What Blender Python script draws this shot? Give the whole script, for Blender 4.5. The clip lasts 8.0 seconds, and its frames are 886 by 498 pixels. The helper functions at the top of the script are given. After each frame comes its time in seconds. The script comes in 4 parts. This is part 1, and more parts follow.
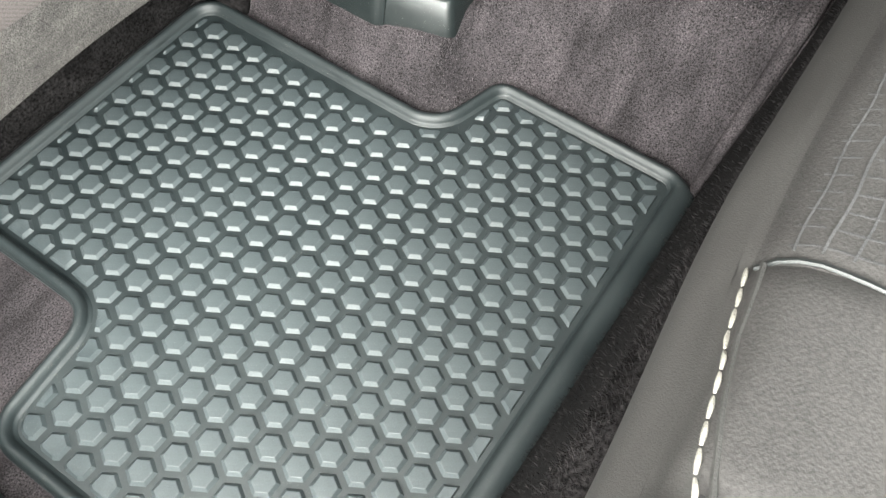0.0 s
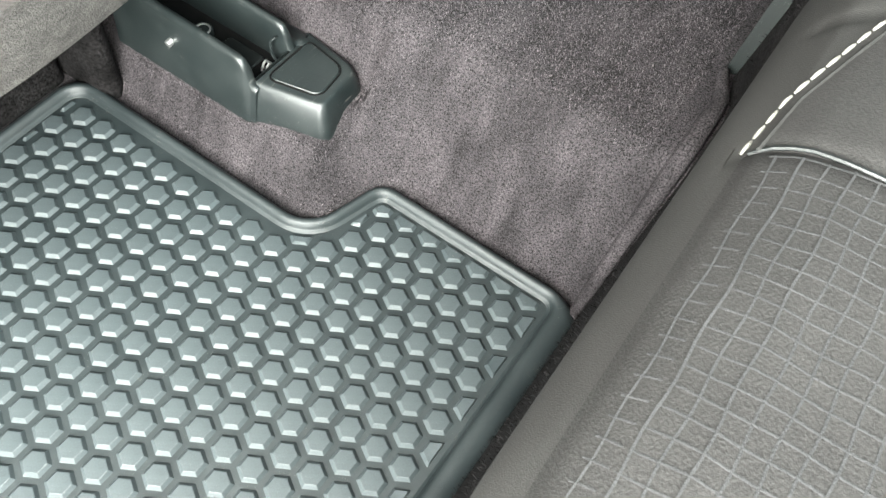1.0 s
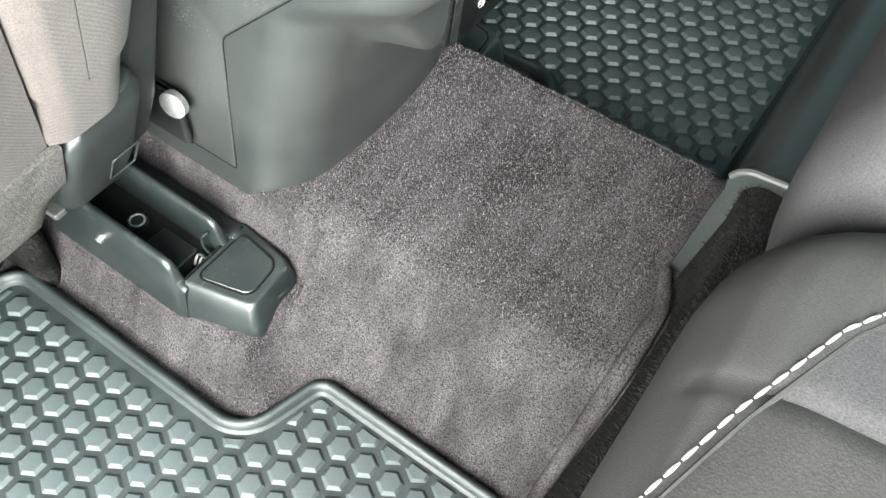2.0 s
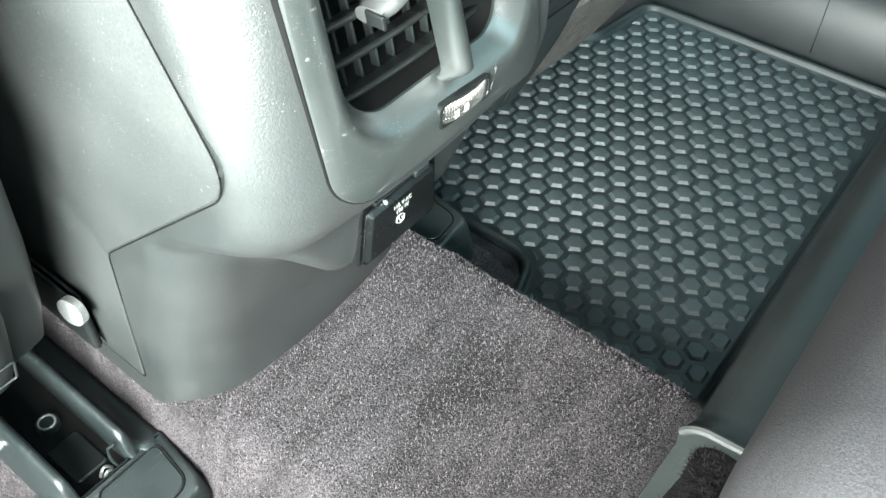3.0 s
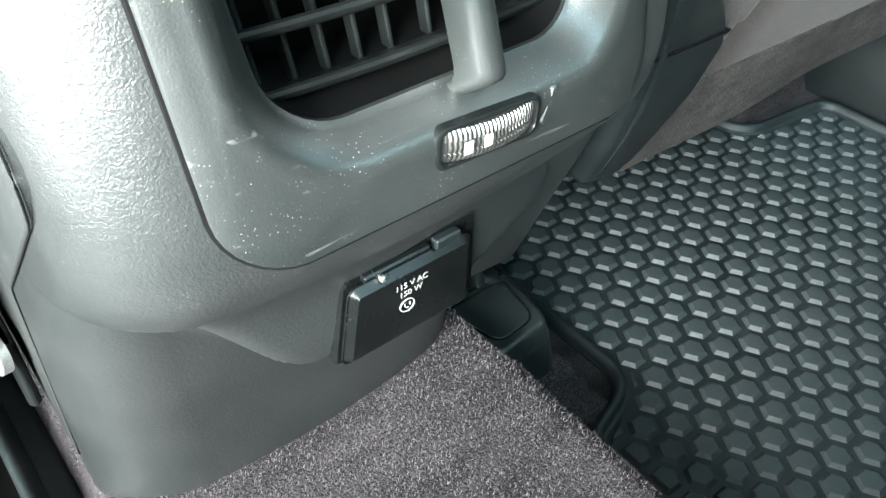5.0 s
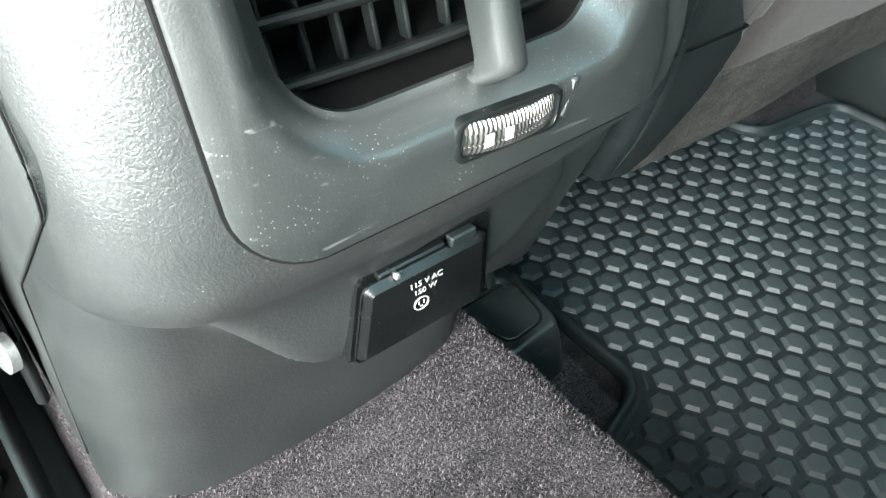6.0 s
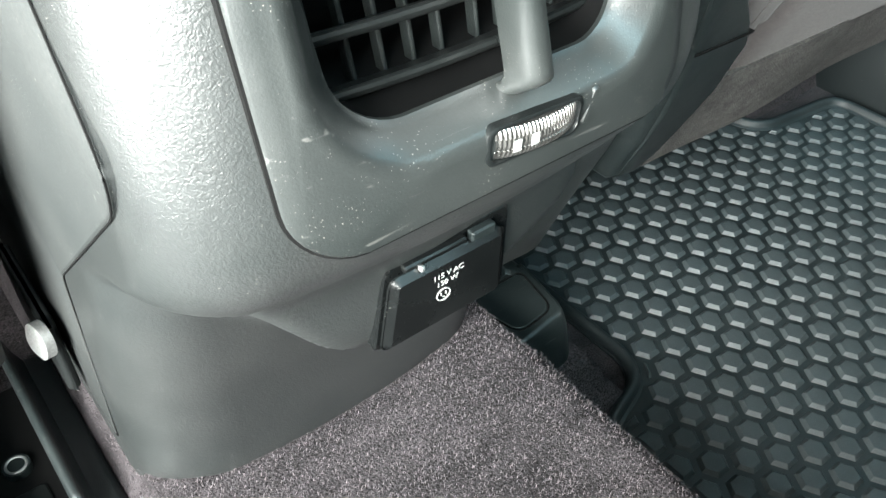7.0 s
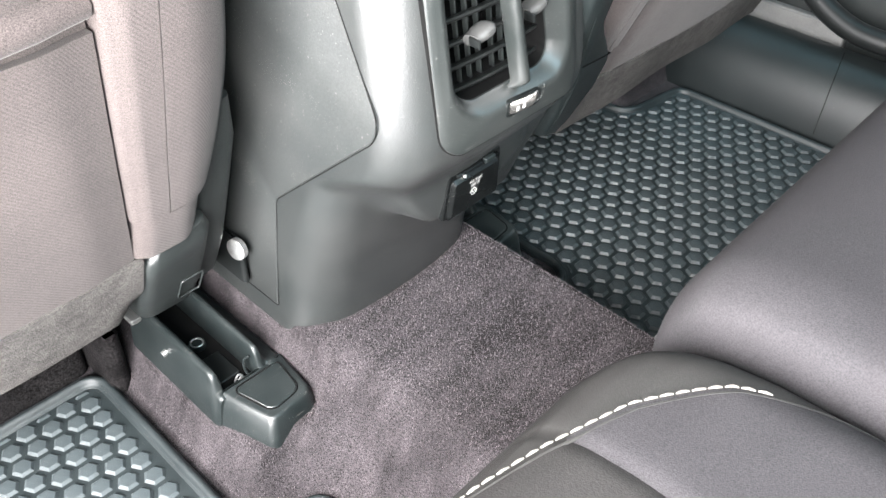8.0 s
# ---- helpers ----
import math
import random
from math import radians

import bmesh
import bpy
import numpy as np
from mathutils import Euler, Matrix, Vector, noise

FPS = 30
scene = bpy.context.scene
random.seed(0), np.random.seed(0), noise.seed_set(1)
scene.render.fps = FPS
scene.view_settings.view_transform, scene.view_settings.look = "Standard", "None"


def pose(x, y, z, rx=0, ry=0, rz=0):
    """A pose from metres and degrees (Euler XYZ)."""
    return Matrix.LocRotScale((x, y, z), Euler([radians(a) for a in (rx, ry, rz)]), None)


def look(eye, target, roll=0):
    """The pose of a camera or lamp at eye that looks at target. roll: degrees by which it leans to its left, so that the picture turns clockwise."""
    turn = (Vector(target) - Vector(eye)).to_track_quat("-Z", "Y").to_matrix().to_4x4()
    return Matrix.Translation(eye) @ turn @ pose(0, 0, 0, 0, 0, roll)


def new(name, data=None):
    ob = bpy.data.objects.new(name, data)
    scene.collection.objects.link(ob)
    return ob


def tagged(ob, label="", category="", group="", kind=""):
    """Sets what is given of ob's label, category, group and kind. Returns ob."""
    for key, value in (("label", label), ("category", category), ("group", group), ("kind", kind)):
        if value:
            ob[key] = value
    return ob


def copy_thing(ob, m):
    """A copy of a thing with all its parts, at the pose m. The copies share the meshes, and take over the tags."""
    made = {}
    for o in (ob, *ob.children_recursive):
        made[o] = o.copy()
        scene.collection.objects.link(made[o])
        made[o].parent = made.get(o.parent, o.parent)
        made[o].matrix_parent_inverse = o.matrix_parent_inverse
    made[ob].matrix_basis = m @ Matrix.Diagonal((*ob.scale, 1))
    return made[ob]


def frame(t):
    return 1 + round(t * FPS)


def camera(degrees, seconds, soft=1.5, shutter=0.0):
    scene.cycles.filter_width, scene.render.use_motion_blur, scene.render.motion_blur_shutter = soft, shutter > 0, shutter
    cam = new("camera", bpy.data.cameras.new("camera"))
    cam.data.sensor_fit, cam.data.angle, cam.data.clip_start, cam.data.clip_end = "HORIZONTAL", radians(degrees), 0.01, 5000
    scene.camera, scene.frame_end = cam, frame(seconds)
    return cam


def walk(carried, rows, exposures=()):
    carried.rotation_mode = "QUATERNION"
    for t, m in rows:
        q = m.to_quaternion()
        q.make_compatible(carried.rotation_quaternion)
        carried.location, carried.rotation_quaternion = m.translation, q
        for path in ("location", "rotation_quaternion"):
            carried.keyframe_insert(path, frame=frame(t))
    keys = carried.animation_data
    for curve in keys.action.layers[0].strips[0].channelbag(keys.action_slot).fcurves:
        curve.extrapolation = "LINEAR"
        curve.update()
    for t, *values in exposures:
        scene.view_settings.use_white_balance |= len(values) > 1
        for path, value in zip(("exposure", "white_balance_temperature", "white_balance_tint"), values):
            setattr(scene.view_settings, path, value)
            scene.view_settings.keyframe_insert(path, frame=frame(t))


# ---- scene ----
cam = camera(56.4, 8.0, soft=1.5)
PATH = [
    (0, (-0.648, -0.053, 0.562), (0.22, 0.501, -1.153), 2.5),
    (0.5, (-0.597, -0.05, 0.568), (0.32, 0.459, -1.134), 6.7),
    (1, (-0.523, -0.062, 0.579), (0.394, 0.437, -1.127), 7.6),
    (1.5, (-0.45, -0.055, 0.605), (0.47, 0.462, -1.094), 6.8),
    (1.7, (-0.423, -0.052, 0.613), (0.515, 0.497, -1.066), 5.6),
    (2.8, (-0.317, -0.052, 0.624), (0.746, 0.732, -0.877), 1.1),
    (3, (-0.273, -0.056, 0.612), (0.809, 0.771, -0.853), 1.1),
    (3.5, (-0.192, -0.043, 0.585), (0.913, 0.895, -0.792), 2.7),
    (4, (-0.175, -0.024, 0.546), (0.872, 1.053, -0.774), 2.9),
    (4.5, (-0.167, -0.023, 0.529), (0.836, 1.114, -0.775), 2.5),
    (5, (-0.158, -0.019, 0.51), (0.794, 1.139, -0.813), 1.0),
    (6.3, (-0.16, -0.015, 0.504), (0.786, 1.156, -0.813), 0.9),
    (6.5, (-0.159, -0.015, 0.503), (0.793, 1.145, -0.82), 1.2),
    (7, (-0.175, -0.019, 0.519), (0.764, 1.133, -0.819), 1.3),
    (7.5, (-0.29, -0.086, 0.597), (0.64, 1.059, -0.753), 1.5),
    (8, (-0.449, -0.189, 0.69), (0.674, 0.831, -0.613), 2.0),
]
EXPOSURES = [(0.0, -0.3, 6350, 2), (0.5, -0.05, 6250, 0), (1.7, 0.38, 6250, -1), (3.0, 0.95, 6000, -5), (3.6, 0.82, 5950, -4), (4.0, 0.65, 6000, -2), (5.2, 0.6, 5950, -2), (6.3, 0.6, 6100, 0), (7.2, 0.62, 6150, 1), (8.0, 0.5, 6200, 9)]
walk(cam, [(t, look(eye, target, roll)) for t, eye, target, roll in PATH], EXPOSURES)

XC = -0.026          # centre line of the car
XP = -0.036          # centre line of the vent panel

# ---- light: daylight through the open rear door and the far window ----
world = bpy.data.worlds.new("sky")
scene.world = world
world.use_nodes = True
wn = world.node_tree
sky = wn.nodes.new("ShaderNodeTexSky")
sky.sky_type, sky.sun_disc = 'NISHITA', False
sky.sun_elevation, sky.sun_rotation = radians(40), radians(250)
wn.nodes["Background"].inputs["Strength"].default_value = 0.06
wn.links.new(sky.outputs["Color"], wn.nodes["Background"].inputs["Color"])


def lamp(name, size, energy, m, colour=(1, 1, 1)):
    data = bpy.data.lights.new(name, 'AREA')
    data.shape, data.size, data.size_y, data.energy, data.color = 'RECTANGLE', size[0], size[1], energy, colour
    ob = new(name, data)
    ob.matrix_world = m
    return ob


lamp("door_daylight", (0.84, 0.78), 178.0, look((-0.87, -0.18, 0.60), (0.0, 0.05, 0.34)), (1.0, 0.95, 0.915))
lamp("window_daylight", (1.2, 0.34), 4.5, look((0.85, 0.26, 0.96), (0.3, 0.25, 0.0)), (0.48, 0.88, 1.0))
lamp("windscreen_daylight", (1.5, 0.34), 0.8, look((0.0, 1.03, 0.96), (0.0, 0.0, 0.3)), (0.80, 0.92, 1.0))
lamp("rear_window_daylight", (1.2, 0.28), 10.0, look((0.0, -0.60, 1.02), (0.05, 0.25, 0.1)), (0.62, 0.91, 1.0))


# ---- materials ----
def material(name, dark, light, rough=0.6, scale=40.0, grain=0.0, grain_scale=900.0, kind='noise', metal=0.0,
             fine=(0.75, 1.0), fine_scale=None, spec=0.5, rough_var=0.1, sheen=0.0, seed=0.0, dust=0.0, scratch=0.0, stretch=None):
    """Colour between dark and light by broad noise, a finer speckle on top, and a fine relief."""
    m = bpy.data.materials.new(name)
    m.use_nodes = True
    nt = m.node_tree
    N, L = nt.nodes, nt.links
    bsdf = N["Principled BSDF"]
    tc = N.new("ShaderNodeTexCoord")
    mp = N.new("ShaderNodeMapping")
    mp.inputs["Location"].default_value = (seed, seed * 0.7, seed * 1.3)
    L.new(tc.outputs["Object"], mp.inputs["Vector"])
    n1 = N.new("ShaderNodeTexNoise")
    n1.inputs["Scale"].default_value, n1.inputs["Detail"].default_value, n1.inputs["Roughness"].default_value = scale, 5, 0.6
    if stretch:
        # brushed streaks: the broad noise drawn out along one direction
        st = N.new("ShaderNodeMapping")
        st.inputs["Scale"].default_value, st.inputs["Rotation"].default_value = stretch, (0, 0, 0.5)
        L.new(mp.outputs["Vector"], st.inputs["Vector"])
        L.new(st.outputs["Vector"], n1.inputs["Vector"])
    else:
        L.new(mp.outputs["Vector"], n1.inputs["Vector"])
    ramp = N.new("ShaderNodeValToRGB")
    ramp.color_ramp.elements[0].position, ramp.color_ramp.elements[1].position = 0.32, 0.70
    ramp.color_ramp.elements[0].color, ramp.color_ramp.elements[1].color = (*dark, 1), (*light, 1)
    L.new(n1.outputs["Fac"], ramp.inputs["Fac"])
    n2 = N.new("ShaderNodeTexNoise")
    n2.inputs["Scale"].default_value, n2.inputs["Detail"].default_value = fine_scale or grain_scale * 0.8, 2
    L.new(mp.outputs["Vector"], n2.inputs["Vector"])
    mr = N.new("ShaderNodeMapRange")
    mr.inputs["From Min"].default_value, mr.inputs["From Max"].default_value = 0.3, 0.7
    mr.inputs["To Min"].default_value, mr.inputs["To Max"].default_value = fine
    L.new(n2.outputs["Fac"], mr.inputs["Value"])
    mix = N.new("ShaderNodeMix")
    mix.data_type, mix.blend_type = 'RGBA', 'MULTIPLY'
    mix.inputs["Factor"].default_value = 1.0
    L.new(ramp.outputs["Color"], mix.inputs[6])
    L.new(mr.outputs["Result"], mix.inputs[7])
    colour = mix.outputs[2]
    if dust:
        # scattered pale specks, thicker in some places than in others
        vo = N.new("ShaderNodeTexVoronoi")
        vo.inputs["Scale"].default_value = 950.0
        L.new(mp.outputs["Vector"], vo.inputs["Vector"])
        nb = N.new("ShaderNodeTexNoise")
        nb.inputs["Scale"].default_value, nb.inputs["Detail"].default_value = 45.0, 3
        L.new(mp.outputs["Vector"], nb.inputs["Vector"])
        size = N.new("ShaderNodeMapRange")
        size.inputs["From Min"].default_value, size.inputs["From Max"].default_value = 0.45, 0.72
        size.inputs["To Min"].default_value, size.inputs["To Max"].default_value = 0.04, 0.25
        L.new(nb.outputs["Fac"], size.inputs["Value"])
        less = N.new("ShaderNodeMath")
        less.operation = 'LESS_THAN'
        L.new(vo.outputs["Distance"], less.inputs[0])
        L.new(size.outputs["Result"], less.inputs[1])
        some = N.new("ShaderNodeMath")
        some.operation = 'LESS_THAN'
        sep = N.new("ShaderNodeSeparateColor")
        L.new(vo.outputs["Color"], sep.inputs["Color"])
        L.new(sep.outputs["Red"], some.inputs[0])
        some.inputs[1].default_value = dust
        both = N.new("ShaderNodeMath")
        both.operation = 'MULTIPLY'
        L.new(less.outputs[0], both.inputs[0])
        L.new(some.outputs[0], both.inputs[1])
        m2 = N.new("ShaderNodeMix")
        m2.data_type = 'RGBA'
        L.new(both.outputs[0], m2.inputs["Factor"])
        L.new(colour, m2.inputs[6])
        m2.inputs[7].default_value = (0.15, 0.145, 0.13, 1)
        colour = m2.outputs[2]
    if scratch:
        # a few fine pale scuffs
        ms = N.new("ShaderNodeMapping")
        ms.inputs["Rotation"].default_value = (0.4, 0.9, 0.5)
        ms.inputs["Scale"].default_value = (22.0, 520.0, 330.0)
        L.new(tc.outputs["Object"], ms.inputs["Vector"])
        ns = N.new("ShaderNodeTexNoise")
        ns.inputs["Scale"].default_value, ns.inputs["Detail"].default_value = 1.0, 4
        L.new(ms.outputs["Vector"], ns.inputs["Vector"])
        rs = N.new("ShaderNodeMapRange")
        rs.inputs["From Min"].default_value, rs.inputs["From Max"].default_value = 0.66, 0.76
        rs.inputs["To Min"].default_value, rs.inputs["To Max"].default_value = 0.0, scratch
        L.new(ns.outputs["Fac"], rs.inputs["Value"])
        m3 = N.new("ShaderNodeMix")
        m3.data_type = 'RGBA'
        L.new(rs.outputs["Result"], m3.inputs["Factor"])
        L.new(colour, m3.inputs[6])
        m3.inputs[7].default_value = (0.16, 0.155, 0.145, 1)
        colour = m3.outputs[2]
    L.new(colour, bsdf.inputs["Base Color"])
    rr = N.new("ShaderNodeMapRange")
    rr.inputs["To Min"].default_value, rr.inputs["To Max"].default_value = rough - rough_var, rough + rough_var
    L.new(n1.outputs["Fac"], rr.inputs["Value"])
    L.new(rr.outputs["Result"], bsdf.inputs["Roughness"])
    bsdf.inputs["Metallic"].default_value = metal
    bsdf.inputs["Specular IOR Level"].default_value = spec
    if sheen:
        bsdf.inputs["Sheen Weight"].default_value = sheen
        bsdf.inputs["Sheen Roughness"].default_value = 0.5
    if grain:
        if kind == 'cells':
            g = N.new("ShaderNodeTexVoronoi")
            g.feature = 'DISTANCE_TO_EDGE'
            g.inputs["Scale"].default_value = grain_scale
            L.new(mp.outputs["Vector"], g.inputs["Vector"])
            out = g.outputs["Distance"]
        elif kind == 'weave':
            g = N.new("ShaderNodeTexWave")
            g.wave_type, g.bands_direction = 'BANDS', 'DIAGONAL'
            g.inputs["Scale"].default_value, g.inputs["Distortion"].default_value = grain_scale / 6.28, 1.0
            mw = N.new("ShaderNodeMapping")
            mw.inputs["Scale"].default_value = (0.62, 1.0, 1.0)
            L.new(tc.outputs["Object"], mw.inputs["Vector"])
            L.new(mw.outputs["Vector"], g.inputs["Vector"])
            out = g.outputs["Fac"]
        elif kind == 'leather':
            # pebbles with bent outlines
            bend = N.new("ShaderNodeTexNoise")
            bend.inputs["Scale"].default_value, bend.inputs["Detail"].default_value = grain_scale * 0.6, 2
            L.new(mp.outputs["Vector"], bend.inputs["Vector"])
            add = N.new("ShaderNodeMix")
            add.data_type, add.blend_type = 'RGBA', 'LINEAR_LIGHT'
            add.inputs["Factor"].default_value = 0.0022
            L.new(mp.outputs["Vector"], add.inputs[6])
            L.new(bend.outputs["Color"], add.inputs[7])
            g = N.new("ShaderNodeTexVoronoi")
            g.feature = 'SMOOTH_F1'
            g.inputs["Scale"].default_value, g.inputs["Smoothness"].default_value = grain_scale, 0.6
            L.new(add.outputs[2], g.inputs["Vector"])
            out = g.outputs["Distance"]
        else:
            g = N.new("ShaderNodeTexNoise")
            g.inputs["Scale"].default_value, g.inputs["Detail"].default_value = grain_scale, 3
            L.new(mp.outputs["Vector"], g.inputs["Vector"])
            out = g.outputs["Fac"]
        bump = N.new("ShaderNodeBump")
        bump.inputs["Strength"].default_value, bump.inputs["Distance"].default_value = grain, 0.001
        L.new(out, bump.inputs["Height"])
        L.new(bump.outputs["Normal"], bsdf.inputs["Normal"])
    return m


CARPET = material("carpet", (0.0120, 0.0105, 0.0112), (0.0395, 0.0345, 0.0367), 0.95, 13, 1.0, 820, fine=(0.15, 2.0), fine_scale=740, spec=0.1, rough_var=0.04, sheen=0.0, stretch=(0.75, 2.4, 1.0))
# Same carpet blackened: the shade below the seats is put into the colour.
SHADED_CARPET = material("shaded_carpet", (0.0034, 0.0031, 0.0032), (0.0105, 0.0096, 0.0098), 0.95, 30, 1.0, 420, fine=(0.2, 1.9), fine_scale=380, spec=0.05, rough_var=0.03)
PILE = material("carpet_fibre", (0.012, 0.0105, 0.011), (0.115, 0.101, 0.107), 0.9, 500, 0.0, fine=(0.4, 1.6), fine_scale=1500, spec=0.15)
FELT = material("felt", (0.039, 0.0365, 0.035), (0.070, 0.066, 0.0625), 0.95, 60, 0.9, 900, fine=(0.55, 1.3), fine_scale=600, spec=0.1, rough_var=0.04)
# Sheet and rim darker than the studs: shade between studs put into the colour.
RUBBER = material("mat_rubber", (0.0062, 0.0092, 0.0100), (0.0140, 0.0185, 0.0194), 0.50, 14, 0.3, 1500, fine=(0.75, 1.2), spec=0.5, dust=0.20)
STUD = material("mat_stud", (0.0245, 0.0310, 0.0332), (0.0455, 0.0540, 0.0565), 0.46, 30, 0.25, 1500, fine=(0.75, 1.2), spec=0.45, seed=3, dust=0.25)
PLASTIC = material("trim_plastic", (0.0075, 0.0095, 0.0095), (0.0135, 0.0155, 0.015), 0.40, 12, 0.20, 1100, 'cells', fine=(0.85, 1.1), spec=0.45, dust=0.15)
SILL = material("sill_plastic", (0.0055, 0.0078, 0.0082), (0.0100, 0.0128, 0.0132), 0.44, 9, 0.12, 1100, 'cells', fine=(0.85, 1.1), spec=0.32, dust=0.08)
GRAINED = material("grained_plastic", (0.0125, 0.0143, 0.0142), (0.0215, 0.0227, 0.0222), 0.34, 10, 0.15, 900, 'leather', fine=(0.85, 1.1), spec=1.0, dust=0.25)
MATT = material("matt_grained_plastic", (0.016, 0.0178, 0.0176), (0.026, 0.0272, 0.0265), 0.74, 10, 0.15, 900, 'leather', fine=(0.85, 1.1), spec=0.15, dust=0.25, scratch=0.3)
RAIL = material("rail_plastic", (0.0058, 0.0082, 0.0084), (0.0110, 0.0138, 0.0138), 0.38, 30, 0.25, 1300, fine=(0.8, 1.15), spec=0.5, dust=0.2, scratch=0.4)
SLAT = material("slat_plastic", (0.0065, 0.0076, 0.0075), (0.0110, 0.0122, 0.0119), 0.36, 30, 0.1, 1500, spec=0.5, dust=0.3)
SATIN = material("satin_plastic", (0.0115, 0.0136, 0.0132), (0.0198, 0.0216, 0.0209), 0.33, 18, 0.10, 1500, fine=(0.85, 1.1), spec=0.8, dust=0.55, scratch=0.5)
BLACK = material("black_plastic", (0.005, 0.006, 0.006), (0.010, 0.011, 0.011), 0.42, 20, 0.1, 1500, spec=0.3, dust=0.06)
FLAP = material("gloss_black_plastic", (0.0028, 0.0032, 0.0033), (0.0048, 0.0054, 0.0054), 0.27, 30, 0.06, 1500, spec=0.4, dust=0.12)
# Near-black; in the duct and rail channel it puts shade into the colour.
DEEP = material("recess_black", (0.003, 0.003, 0.003), (0.006, 0.006, 0.006), 0.7, 20, 0.1, 1500, spec=0.05)
FABRIC = material("seat_fabric", (0.031, 0.0258, 0.0247), (0.045, 0.0376, 0.0358), 0.9, 8, 0.10, 2000, 'weave', fine=(0.5, 1.4), fine_scale=1500, spec=0.12, rough_var=0.05, sheen=0.05)
LEATHER = material("seat_leatherette", (0.018, 0.0172, 0.0166), (0.026, 0.0250, 0.0240), 0.7, 7, 0.18, 1000, 'cells', fine=(0.85, 1.1), spec=0.12)
INSERT = material("seat_insert", (0.0142, 0.0134, 0.0130), (0.0200, 0.0190, 0.0184), 0.75, 9, 0.3, 1100, fine=(0.75, 1.2), spec=0.12)
THREAD = material("white_thread", (0.115, 0.109, 0.098), (0.175, 0.167, 0.150), 0.9, 120, 0.5, 1500, spec=0.1)
SEAT_CLOTH = material("rear_seat_cloth", (0.0188, 0.0177, 0.0190), (0.0262, 0.0247, 0.0262), 0.92, 8, 0.28, 1300, fine=(0.7, 1.2), fine_scale=1100, spec=0.12, sheen=0.0)
QUILT = material("quilting_thread", (0.0195, 0.0195, 0.020), (0.028, 0.0276, 0.028), 0.85, 60, 0.3, 1500, spec=0.1)
PIPING = material("grey_piping", (0.018, 0.0176, 0.0170), (0.026, 0.0255, 0.0245), 0.85, 60, 0.3, 1500, spec=0.08)
METAL = material("zinc_metal", (0.55, 0.55, 0.54), (0.75, 0.75, 0.74), 0.5, 60, 0.1, 900, metal=1.0)
CHROME = material("ribbed_silver", (0.09, 0.088, 0.083), (0.17, 0.165, 0.157), 0.30, 150, 0.0, metal=0.85)
PRINT = material("white_print", (0.26, 0.26, 0.25), (0.34, 0.34, 0.33), 0.7, 60, spec=0.2)
KNOB = material("grey_plastic", (0.030, 0.031, 0.030), (0.043, 0.043, 0.042), 0.55, 30, 0.1, 1500, spec=0.35)
TAB = material("pale_grey_plastic", (0.038, 0.039, 0.038), (0.052, 0.052, 0.051), 0.5, 30, 0.1, 1500, spec=0.4)
PAINT = material("pale_paint", (0.10, 0.10, 0.098), (0.14, 0.14, 0.136), 0.35, 20, 0.05, 900, spec=0.5)
HEADLINER = material("headliner", (0.30, 0.29, 0.28), (0.36, 0.35, 0.34), 0.95, 10, 0.4, 900, spec=0.1)


# ---- mesh helpers ----
def part(name, bm, mat, parent=None, label="", sharp=38.0, smooth=True):
    bmesh.ops.recalc_face_normals(bm, faces=bm.faces)
    if smooth:
        lim = radians(sharp)
        for f in bm.faces:
            f.smooth = True
        for e in bm.edges:
            if len(e.link_faces) == 2 and e.calc_face_angle(0.0) > lim:
                e.smooth = False
    me = bpy.data.meshes.new(name)
    bm.to_mesh(me)
    bm.free()
    me.materials.append(mat)
    ob = new(name, me)
    if parent:
        ob.parent = parent
    if label:
        tagged(ob, label)
    return ob


def empty(name, label, category, kind="", group=""):
    return tagged(new(name), label, category, group, kind)


def quad_grid(bm, rows, close_u=False, close_v=False):
    """Faces between rows of points, all of one length."""
    vs = [[bm.verts.new(p) for p in r] for r in rows]
    n, k = len(vs), len(vs[0])
    for i in range(n if close_v else n - 1):
        for j in range(k if close_u else k - 1):
            a, b = vs[i], vs[(i + 1) % n]
            try:
                bm.faces.new((a[j], a[(j + 1) % k], b[(j + 1) % k], b[j]))
            except ValueError:
                pass
    return vs


def loft(rings, caps=True, bm=None):
    bm = bm or bmesh.new()
    vs = quad_grid(bm, rings, close_u=True)
    if caps:
        bm.faces.new(list(reversed(vs[0])))
        bm.faces.new(vs[-1])
    return bm


def fillet(pts, radii, n=6):
    """A closed outline with rounded corners."""
    out = []
    k = len(pts)
    for i in range(k):
        p, a, b = (Vector(pts[j % k]).to_2d() for j in (i, i - 1, i + 1))
        r = radii[i] if isinstance(radii, (list, tuple)) else radii
        u, v = (a - p).normalized(), (b - p).normalized()
        ang = u.angle(v)
        d = r / math.tan(ang / 2)
        c = p + (u + v).normalized() * (r / math.sin(ang / 2))
        s, e = p + u * d - c, p + v * d - c
        turn = s.angle_signed(e)
        for q in range(n + 1):
            w = s.copy()
            w.rotate(Matrix.Rotation(-turn * q / n, 2))
            out.append(c + w)
    return out


